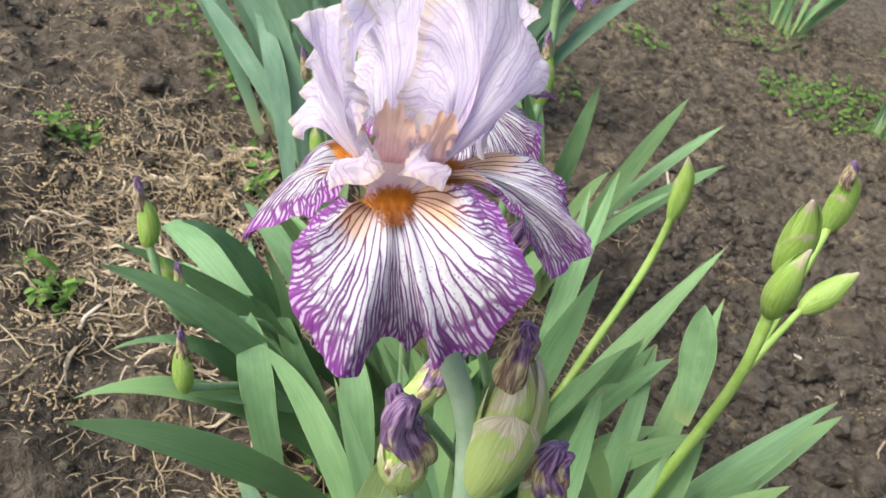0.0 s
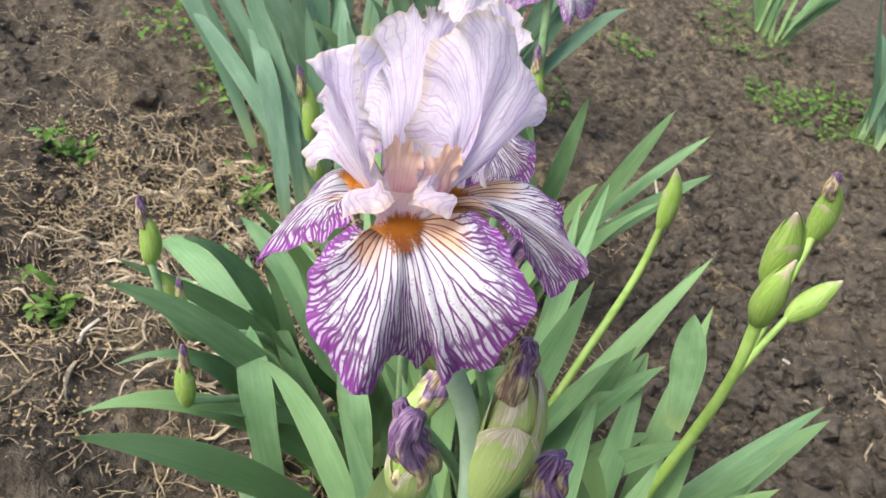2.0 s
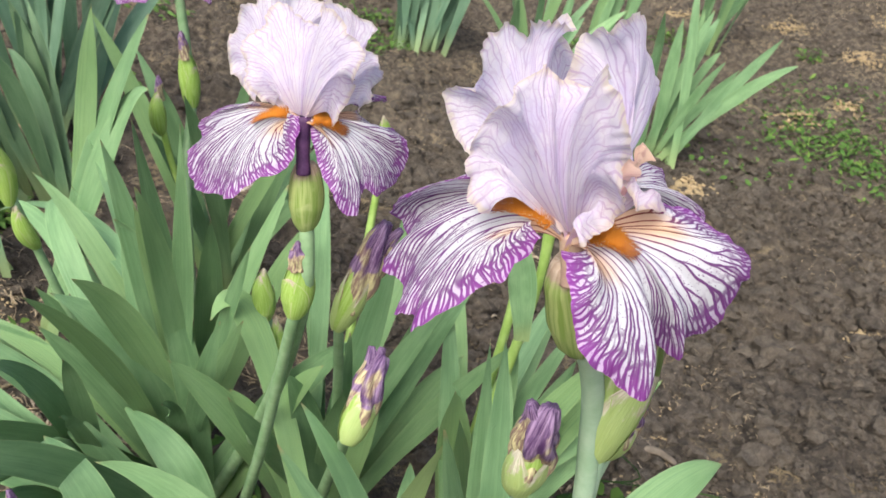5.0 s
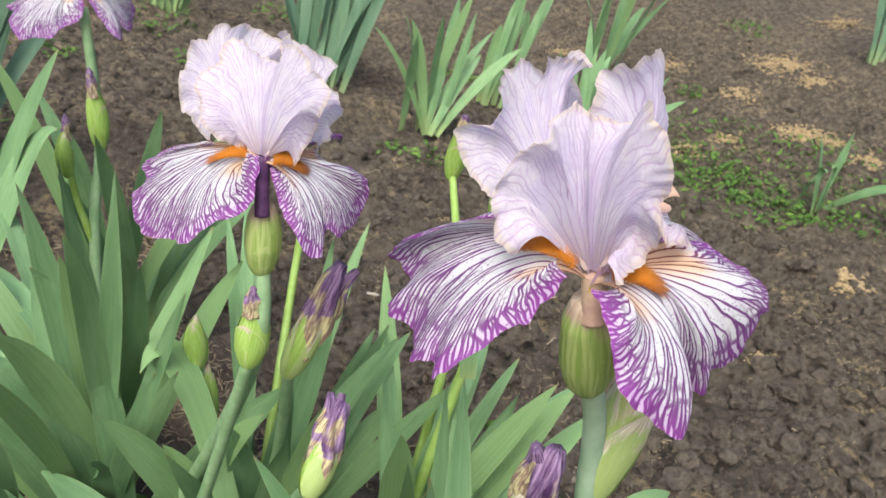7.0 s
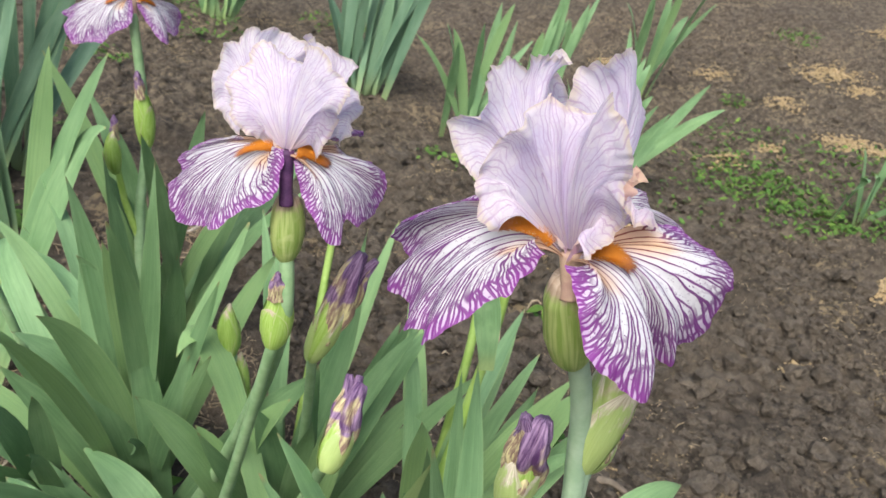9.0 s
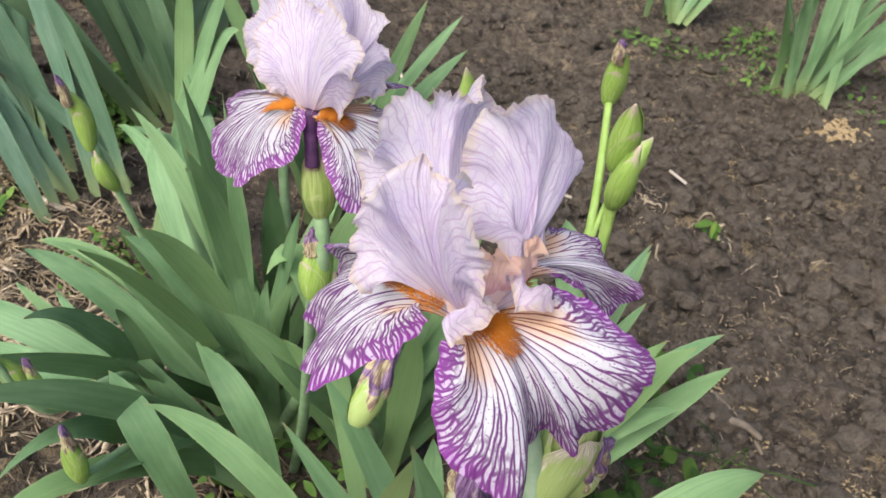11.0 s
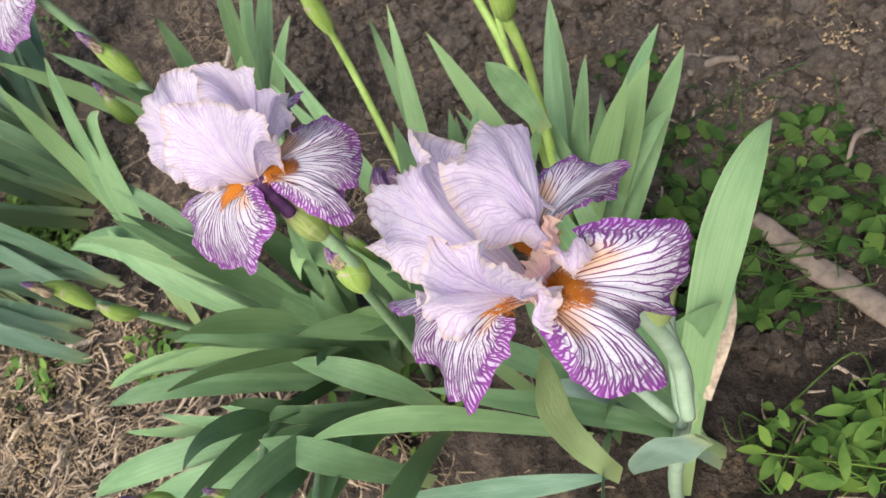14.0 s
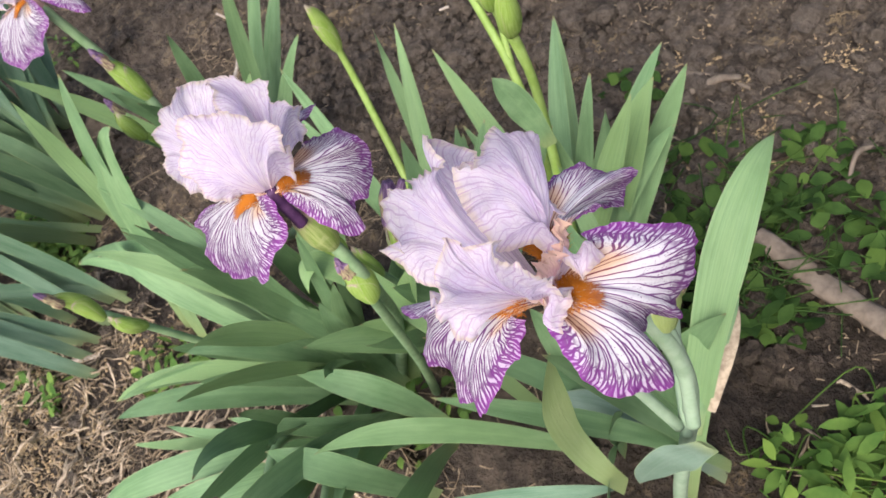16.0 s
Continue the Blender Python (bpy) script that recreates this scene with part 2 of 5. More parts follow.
def mat_bud(name, low, high, paper_from, dry=(0.46, 0.36, 0.26), pale=(0.70, 0.60, 0.48)):
    n = Nodes(name)
    u, v = n.uv()
    r = n.rand()
    line = n.noise(1.0, 2.0, 0.5, n.vec(n.math("MULTIPLY", u, 2.0), n.math("MULTIPLY", v, 44.0), n.math("MULTIPLY", r, 9.0)))
    blot = n.noise(1.0, 4.0, 0.65, n.vec(n.math("MULTIPLY", u, 5.0), n.math("MULTIPLY", v, 6.0), n.math("MULTIPLY", r, 9.0)))
    c = n.mix(n.step(line, 0.35, 0.65), low, high)
    c = n.mix(n.math("MULTIPLY", n.step(blot, 0.5, 0.72), 0.5), c, (high[0] * 1.25, high[1] * 1.12, high[2] * 1.5))
    paper = n.step(n.math("ADD", u, n.math("MULTIPLY", n.math("SUBTRACT", blot, 0.5), 0.5)), paper_from, paper_from + 0.16)
    c = n.mix(paper, c, n.mix(n.step(line, 0.35, 0.65), dry, pale))
    c = n.mix(n.math("MULTIPLY", n.step(n.math("ABSOLUTE", n.math("SUBTRACT", v, 0.5)), 0.47, 0.5), 0.6), c, pale)
    n.bump(n.math("ADD", line, blot), 0.4, 0.0009)
    return n.done(c, 0.45, 0.35, 0.26)


def mat_paper():
    n = Nodes("dry_spathe")
    u, v = n.uv()
    r = n.rand()
    line = n.noise(1.0, 3.0, 0.6, n.vec(n.math("MULTIPLY", u, 3.0), n.math("MULTIPLY", v, 30.0), r))
    patch = n.noise(1.0, 3.0, 0.6, n.vec(n.math("MULTIPLY", u, 4.0), n.math("MULTIPLY", v, 5.0), r))
    lime = n.mix(line, (0.36, 0.46, 0.12), (0.50, 0.60, 0.26))
    cream = n.mix(n.step(line, 0.35, 0.65), (0.50, 0.42, 0.30), (0.76, 0.70, 0.58))
    c = n.mix(n.step(n.math("ADD", u, n.math("MULTIPLY", n.math("SUBTRACT", patch, 0.5), 1.3)), 0.58, 0.84), lime, cream)
    n.bump(n.math("ADD", line, patch), 0.5, 0.0016)
    return n.done(c, 0.45, 0.35, 0.2)


def mat_wilt():
    n = Nodes("wilted_petal")
    u, v = n.uv()
    r = n.math("MULTIPLY", n.rand(), 9.0)
    a = n.noise(1.0, 4.0, 0.65, n.vec(n.math("MULTIPLY", u, 4.0), n.math("MULTIPLY", v, 26.0), r))
    big = n.noise(1.0, 2.0, 0.5, n.vec(n.math("MULTIPLY", u, 2.5), n.math("MULTIPLY", v, 3.0), r))
    purple = n.mix(n.step(a, 0.36, 0.66), (0.075, 0.03, 0.10), (0.34, 0.22, 0.36))
    cream = n.mix(n.step(a, 0.42, 0.62), (0.24, 0.15, 0.12), (0.62, 0.55, 0.30))
    c = n.mix(n.step(n.math("ADD", n.math("MULTIPLY", u, 0.8), n.math("MULTIPLY", n.math("SUBTRACT", big, 0.5), 1.6)), 0.36, 0.46), cream, purple)
    n.bump(a, 0.6, 0.002)
    return n.done(c, 0.6, 0.3, 0.1)


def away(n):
    """Metres from the middle of the darker earth beside the clump."""
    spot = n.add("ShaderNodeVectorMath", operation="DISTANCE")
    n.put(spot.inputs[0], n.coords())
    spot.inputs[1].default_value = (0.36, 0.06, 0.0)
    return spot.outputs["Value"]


def mat_soil():
    n = Nodes("soil")
    big = n.noise(1.7, 4.0, 0.6)
    mid = n.noise(22.0, 5.0, 0.65)
    fine = n.noise(160.0, 4.0, 0.7)
    crumb = n.noise(48.0, 4.0, 0.7)
    c = n.mix(n.step(mid, 0.32, 0.70), (0.044, 0.035, 0.028), (0.148, 0.117, 0.090))
    c = n.mix(n.math("MULTIPLY", n.step(big, 0.45, 0.68), 0.45), c, (0.185, 0.143, 0.106))
    c = n.mix(n.math("MULTIPLY", n.step(fine, 0.56, 0.74), 0.5), c, (0.20, 0.165, 0.125))
    c = n.mix(n.math("MULTIPLY", n.step(crumb, 0.56, 0.70), 0.45), c, (0.17, 0.135, 0.10))
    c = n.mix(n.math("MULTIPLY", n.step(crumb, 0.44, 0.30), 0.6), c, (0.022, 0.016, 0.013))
    dry = n.math("MULTIPLY", n.step(n.noise(5.5, 3.0, 0.6), 0.50, 0.64), n.step(n.math("ADD", crumb, n.math("MULTIPLY", fine, 0.5)), 0.72, 0.86))
    c = n.mix(n.math("MULTIPLY", dry, 0.8), c, (0.33, 0.245, 0.14))
    far = away(n)
    # the soil colour is multiplied darker towards the middle of this spot
    dark_spot = n.step(n.math("ADD", far, n.math("MULTIPLY", n.math("SUBTRACT", big, 0.5), 0.5)), 0.50, 0.18)
    c = n.mix(n.math("MULTIPLY", n.step(n.math("ADD", far, n.math("MULTIPLY", n.math("SUBTRACT", big, 0.5), 1.4)), 1.1, 2.2), 0.42), c, n.mix(n.step(crumb, 0.40, 0.62), (0.085, 0.066, 0.050), (0.30, 0.235, 0.165)))
    c = n.mix(n.math("MULTIPLY", dark_spot, 0.9), c, n.mix(1.0, c, (0.52, 0.50, 0.48), "MULTIPLY"))
    n.bump(n.math("ADD", n.math("MULTIPLY", mid, 1.6), n.math("ADD", fine, n.math("MULTIPLY", crumb, 1.3))), 1.0, 0.012)
    return n.done(c, 0.92, 0.15)


def mat_clod():
    n = Nodes("clod")
    a, b, d = n.noise(55.0, 4.0, 0.65), n.noise(260.0, 4.0, 0.7), n.noise(110.0, 4.0, 0.7)
    c = n.mix(n.step(a, 0.3, 0.7), (0.056, 0.045, 0.036), (0.165, 0.132, 0.102))
    c = n.mix(n.math("MULTIPLY", n.step(d, 0.54, 0.68), 0.5), c, (0.17, 0.135, 0.10))
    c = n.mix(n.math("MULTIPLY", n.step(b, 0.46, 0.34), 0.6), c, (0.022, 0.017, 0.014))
    c = n.mix(n.math("MULTIPLY", n.island(), 0.4), c, (0.190, 0.153, 0.120))
    # clods get darker towards the same spot as the soil
    dark_spot = n.step(away(n), 0.48, 0.18)
    c = n.mix(n.math("MULTIPLY", dark_spot, 0.85), c, n.mix(1.0, c, (0.52, 0.50, 0.48), "MULTIPLY"))
    n.bump(n.math("ADD", n.math("ADD", a, b), n.math("MULTIPLY", d, 1.5)), 1.0, 0.006)
    return n.done(c, 0.95, 0.12)


def mat_dry(name, a, b, scale=90.0):
    n = Nodes(name)
    k = n.noise(scale, 4.0, 0.6)
    c = n.mix(n.step(k, 0.3, 0.7), a, b)
    c = n.mix(n.math("MULTIPLY", n.island(), 0.5), c, b)
    n.bump(k, 0.5, 0.002)
    return n.done(c, 0.8, 0.2)


FALL, STANDARD, STYLE, CREST, BEARD = mat_fall(), mat_standard(), mat_style(), mat_crest(), mat_beard()
LEAF = mat_leaf("iris_leaf", (0.135, 0.250, 0.105), (0.262, 0.410, 0.200), (0.275, 0.410, 0.150))
LEAF_BLUE = mat_leaf("blue_green_leaf", (0.105, 0.200, 0.120), (0.220, 0.335, 0.225), (0.175, 0.290, 0.158))
LEAF_LIME = mat_leaf("young_leaf", (0.34, 0.46, 0.18), (0.48, 0.58, 0.30), (0.42, 0.54, 0.22), 0.3)
LEAF_DARK = mat_leaf("dark_iris_leaf", (0.080, 0.150, 0.070), (0.170, 0.260, 0.140), (0.190, 0.270, 0.100))
STEM_PALE = mat_green("pale_stem", (0.29, 0.41, 0.26), (0.41, 0.52, 0.37))
STEM = mat_green("stem", (0.21, 0.33, 0.16), (0.32, 0.45, 0.25))
LIME = mat_green("young_stem", (0.27, 0.40, 0.08), (0.38, 0.52, 0.15))
WEED = mat_green("weed_leaf", (0.046, 0.10, 0.018), (0.110, 0.185, 0.036), 0.8, 0.15, 30.0)
WEED_DARK = mat_green("dark_weed_leaf", (0.022, 0.052, 0.010), (0.062, 0.115, 0.024), 0.8, 0.12, 30.0)
WEED_BRIGHT = mat_green("bright_weed_leaf", (0.062, 0.130, 0.026), (0.145, 0.24, 0.055), 0.7, 0.15, 30.0)
BUD = mat_bud("bud_spathe", (0.30, 0.46, 0.075), (0.44, 0.59, 0.16), 0.80)
OVARY = mat_bud("flower_sheath", (0.30, 0.42, 0.10), (0.50, 0.58, 0.22), 0.76, (0.42, 0.30, 0.22), (0.56, 0.44, 0.34))
PAPER, WILT = mat_paper(), mat_wilt()
THROAT = mat_green("flower_tube", (0.42, 0.26, 0.22), (0.62, 0.46, 0.32), 0.5, 0.1, 90.0)
DARK_TUBE = mat_green("dark_flower_tube", (0.045, 0.014, 0.06), (0.12, 0.05, 0.13), 0.55, 0.05, 120.0)
SOIL, CLOD = mat_soil(), mat_clod()
LITTER = mat_dry("dry_litter", (0.21, 0.145, 0.08), (0.46, 0.34, 0.19), 260.0)
GLAUCOUS = mat_leaf("glaucous_bract", (0.17, 0.26, 0.19), (0.27, 0.36, 0.29), (0.22, 0.31, 0.24))
STRAW = mat_dry("straw", (0.17, 0.125, 0.08), (0.45, 0.345, 0.225))
DEAD_LEAF = mat_dry("dead_leaf", (0.22, 0.165, 0.115), (0.56, 0.45, 0.32), 150.0)
WOOD = mat_dry("old_wood", (0.10, 0.078, 0.058), (0.225, 0.178, 0.135), 70.0)
ROOT = mat_dry("dry_root", (0.36, 0.29, 0.23), (0.58, 0.50, 0.42), 70.0)


# ---- mesh helpers ----
def mesh_of(name, verts, faces, uvs=None, smooth=True):
    me = bpy.data.meshes.new(name)
    me.from_pydata([tuple(map(float, p)) for p in verts], [], [tuple(f) for f in faces])
    if uvs is not None:
        layer = me.uv_layers.new(name="UVMap")
        idx = np.empty(len(me.loops), dtype=np.int32)
        me.loops.foreach_get("vertex_index", idx)
        layer.data.foreach_set("uv", np.asarray(uvs, dtype=np.float32)[idx].ravel())
    if smooth:
        me.shade_smooth()
    me.update()
    return me


def part(name, me, material, parent=None, label=""):
    ob = new(name, me)
    if not me.materials:
        me.materials.append(material)
    if parent is not None:
        ob.parent = parent
    return tagged(ob, label)


def thing(name, place, label, category, group="", kind=""):
    ob = new(name)
    ob.empty_display_size = 0.05
    ob.location = place
    return tagged(ob, label, category, group, kind)


def grid_faces(nu, nv, close=False):
    out = []
    for i in range(nu - 1):
        for j in range(nv if close else nv - 1):
            k = (j + 1) % nv
            out.append((i * nv + j, i * nv + k, (i + 1) * nv + k, (i + 1) * nv + j))
    return out


def bezier(points, u):
    pts = [Vector(p) for p in points]
    while len(pts) > 1:
        pts = [a.lerp(b, u) for a, b in zip(pts, pts[1:])]
    return pts[0]


def curve_at(points, u):
    """A smooth line through the points (Catmull-Rom), u from 0 to 1."""
    p = [Vector(q) for q in points]
    n = len(p) - 1
    x = min(max(u, 0), 1) * n
    i = min(int(x), n - 1)
    t = x - i
    a, b, c, d = p[max(i - 1, 0)], p[i], p[i + 1], p[min(i + 2, n)]
    return 0.5 * ((2 * b) + (c - a) * t + (2 * a - 5 * b + 4 * c - d) * t * t + (3 * b - a - 3 * c + d) * t ** 3)


def tube(points, radii, sides=10, steps=24, squash=1.0, wob=0.0, seed=0.0):
    """A round stem through the points; radii run from its start to its end."""
    verts, uvs = [], []
    side = Vector((1, 0.1, 0.05))
    for i in range(steps + 1):
        u = i / steps
        c = curve_at(points, u)
        d = (curve_at(points, min(u + 0.01, 1)) - curve_at(points, max(u - 0.01, 0))).normalized()
        side = (side - d * side.dot(d)).normalized()
        other = d.cross(side)
        r = float(np.interp(u, np.linspace(0, 1, len(radii)), radii))
        for j in range(sides):
            a = 2 * math.pi * j / sides
            k = r * (1 + wob * noise.noise((c * 60) + Vector((math.cos(a), math.sin(a), seed)) * 1.3))
            verts.append(c + side * (k * math.cos(a)) + other * (k * squash * math.sin(a)))
            uvs.append((u, j / sides))
    faces = grid_faces(steps + 1, sides, True)
    faces.append(tuple(range(sides - 1, -1, -1)))
    faces.append(tuple(range(steps * sides, (steps + 1) * sides)))
    return verts, faces, uvs


def tube_mesh(name, *args, **kw):
    v, f, uv = tube(*args, **kw)
    return mesh_of(name, v, f, uv)


# ---- iris parts ----
def petal_mesh(name, length, width, line, base, reach, cup, ruffle, seed, spread=2.25, lobes=6.0, nu=34, nv=61, twist=0.0, blunt=1.0, notch=0.0, crisp=0.0):
    """A petal whose veins fan from the haft to the margin. line: (out, up) of its midrib, from base to end; reach: where the
    fan opens; cup: how far the sides bend up; ruffle, crisp: depth of the broad and the fine waves at the margin; notch: of its cuts."""
    rows = [Vector((a, 0, b)) for a, b in line]
    fine = [curve_at(rows, i / 80) for i in range(81)]
    arc = np.concatenate([[0], np.cumsum([(b - a).length for a, b in zip(fine, fine[1:])])])
    arc = arc / arc[-1]
    rnd = random.Random(int(seed * 100))
    cuts = [(rnd.uniform(-0.8, 0.8), rnd.uniform(0.3, 0.8), rnd.uniform(0.030, 0.065)) for _ in range(6)]

    def mid(s):
        u = float(np.interp(s, arc, np.linspace(0, 1, 81)))
        p = curve_at(rows, u)
        d = (curve_at(rows, min(u + 0.02, 1)) - curve_at(rows, max(u - 0.02, 0))).normalized()
        return p, d, Vector((-d.z, 0, d.x))

    verts, uvs = [], []
    for j in range(nv):
        v = 2 * j / (nv - 1) - 1
        phi = v * spread
        cut = sum(q * math.exp(-((v - c) / w) ** 2) for c, q, w in cuts)
        bump = 1 + notch * 0.30 * (2 * abs(math.sin(lobes * 1.25 * v + seed + 1.5 * noise.noise(Vector((v * 2.5, seed, 7))))) ** 0.7 - 1.25) + 0.04 * noise.noise(Vector((v * 3.4, seed, 0.3))) + 0.030 * noise.noise(Vector((v * 9, seed, 2.3))) + 0.012 * noise.noise(Vector((v * 26, seed, 5.3))) - notch * cut
        cs = math.cos(phi)
        end = Vector((width * math.sin(phi) * bump, 0.60 + 0.40 * (cs ** blunt if cs > 0 else cs) * bump, 0))
        for i in range(nu):
            u = i / (nu - 1)
            flat = bezier(((base * v, 0.0, 0), (base * 2.2 * v, reach * 0.6, 0), (width * 0.42 * v, reach, 0), end), u)
            s = min(max(flat.y, 0), 1.12)
            p, d, nrm = mid(min(s, 1.0))
            if s > 1:
                p = p + d * ((s - 1) * length)
            x = flat.x
            rim = max(0.0, u - 0.35) / 0.65
            wave = ruffle * (rim ** 4) * (0.55 * math.sin(lobes * 1.5 * phi + seed * 2.3 + 2 * noise.noise(Vector((v * 2, seed, 1)))) + 1.24 * noise.noise(Vector((v * 4.2, u * 3.0, seed + 4.1))))
            wave += 0.45 * ruffle * rim ** 12 * noise.noise(Vector((v * 17, u * 3, seed)))
            wave += 0.5 * ruffle * min(1.0, 2.5 * u) * noise.noise(Vector((v * 1.8, u * 3.2, seed)))
            wave += 0.16 * ruffle * noise.noise(Vector((v * 7, u * 7, seed)))
            wave += crisp * (rim ** 14 * (noise.noise(Vector((v * 19, u * 3.0, seed + 9))) + 0.7 * noise.noise(Vector((v * 41, u * 5.0, seed + 3)))) + 0.45 * rim * noise.noise(Vector((v * 9, u * 11, seed + 6))))
            wave -= notch * 0.05 * cut * rim ** 5
            off = cup * (x / width) ** 2 * width * min(1.0, s * 1.6) + wave
            ang = twist * s
            side = Vector((0, math.cos(ang), 0)) + nrm * math.sin(ang)
            verts.append(p + side * x + nrm * off)
            uvs.append((u, 0.5 + 0.5 * v))
    return mesh_of(name, verts, grid_faces(nv, nu), uvs)


def along(points, n):
    """n places on a smooth line through the points, spaced so that short cuts keep their share."""
    p = [Vector(q) for q in points]
    gaps = np.concatenate([[0], np.cumsum([(b - a).length ** 0.75 for a, b in zip(p, p[1:])])])
    at = np.interp(np.linspace(0, gaps[-1], n), gaps, np.linspace(0, 1, len(p)))
    return [curve_at(p, u) for u in at]


def loft_petal(name, foot, neck, brow, margin, seed, ruffle=0.0016, crisp=0.0011, flute=0.0016, haft=0.004, scallop=0.0012, lobes=10.0, nu=46, nv=181):
    """A petal hung between its foot and its margin (millimetres): every vein leaves the foot through the neck, bends over the
    brow and runs out to the margin; flute: depth of the folds that run with the veins."""
    mm = [Vector(q) * 0.001 for q in margin]
    edge = along(mm, nv)
    foot, neck, brow = (Vector(q) * 0.001 for q in (foot, neck, brow))
    across = (mm[-1] - mm[0]).normalized()
    rows = []
    for j, end in enumerate(edge):
        v = 2 * j / (nv - 1) - 1
        e = abs(v) ** 1.3
        end = end + (end - brow).normalized() * (scallop * (2 * abs(math.sin(lobes * v + 1.4 * seed + 1.3 * noise.noise(Vector((v * 3.0, seed, 7.7))))) ** 0.6 - 1.35) * (1 - 0.7 * abs(v) ** 3))
        end = end + (end - brow) * (0.030 * noise.noise(Vector((v * 7, seed, 1.7))) + 0.026 * noise.noise(Vector((v * 19, seed, 3.1))) + 0.012 * noise.noise(Vector((v * 47, seed, 6.2))))
        p = (foot + across * (v * haft), neck.lerp(end, 0.38 * e) + across * (v * haft * 1.6), brow.lerp(end, 0.30 + 0.38 * e), end)
        rows.append([bezier(p, i / (nu - 1)) for i in range(nu)])
    verts, uvs = [], []
    for j in range(nv):
        v = 2 * j / (nv - 1) - 1
        for i in range(nu):
            u = i / (nu - 1)
            a, b = rows[min(j + 1, nv - 1)][i] - rows[max(j - 1, 0)][i], rows[j][min(i + 1, nu - 1)] - rows[j][max(i - 1, 0)]
            n = a.cross(b)
            n = n.normalized() if n.length > 1e-12 else Vector((0, 0, 1))
            rim = max(0.0, u - 0.30) / 0.70
            off = ruffle * rim ** 3 * (noise.noise(Vector((v * 6.5, u * 1.5, seed))) + 0.9 * math.sin(17 * v + 2.2 * seed + 3 * noise.noise(Vector((v * 3, seed, 1)))))
            off += crisp * rim ** 9 * (noise.noise(Vector((v * 21, u * 3, seed + 9))) + 0.8 * noise.noise(Vector((v * 46, u * 5, seed + 3))))
            off += flute * min(1.0, 2.2 * u) * noise.noise(Vector((v * 5.0, u * 1.3, seed + 4)))
            off += 0.4 * crisp * rim * noise.noise(Vector((v * 11, u * 9, seed + 6)))
            verts.append(rows[j][i] + n * off)
            uvs.append((u, 0.5 + 0.5 * v))
    return mesh_of(name, verts, grid_faces(nv, nu), uvs)


def beard_mesh(foot, neck, brow, tip, seed, hairs=1500, span=(0.10, 0.44)):
    """A dense tuft of hairs along the midrib of a fall."""
    rnd = random.Random(seed)
    rib = [Vector(q) * 0.001 for q in (foot, neck, brow, tip)]
    rib[2] = rib[2].lerp(rib[3], 0.30)
    out = Vector((rib[3].x - rib[0].x, rib[3].y - rib[0].y, 0)).normalized()
    side = Vector((-out.y, out.x, 0))
    verts, faces, uvs = [], [], []
    for _ in range(hairs):
        s = rnd.random() ** 0.85
        u = span[0] + (span[1] - span[0]) * s
        d = (bezier(rib, u + 0.02) - bezier(rib, u - 0.02)).normalized()
        up = side.cross(d)
        up = up if up.z > 0 else -up
        w = 0.0048 * (1 - 0.40 * s)
        y = max(-2 * w, min(2 * w, rnd.gauss(0, w)))
        root = bezier(rib, u) + side * y - up * 0.0012
        tip_at = root + up * (rnd.uniform(0.0026, 0.0072) * (1.1 - 0.55 * s) * (1 - 0.35 * abs(y) / (2 * w))) + d * rnd.uniform(-0.0008, 0.0040) + side * (y * 0.5 + rnd.gauss(0, 0.0008))
        k = len(verts)
        for a in (0, 2.1, 4.2):
            verts.append(root + (side * math.cos(a) + d * math.sin(a)) * 0.00022)
            uvs.append((s, 0))
        verts.append(tip_at)
        uvs.append((s, 1))
        faces += [(k, k + 1, k + 3), (k + 1, k + 2, k + 3), (k + 2, k, k + 3)]
    return mesh_of("beard", verts, faces, uvs)


STYLE_LINE = ((0.001, -0.005), (0.006, 0.010), (0.0095, 0.019), (0.0115, 0.024))
CREST_LINE = ((0.0085, 0.016), (0.0110, 0.024), (0.0100, 0.033), (0.0110, 0.038))


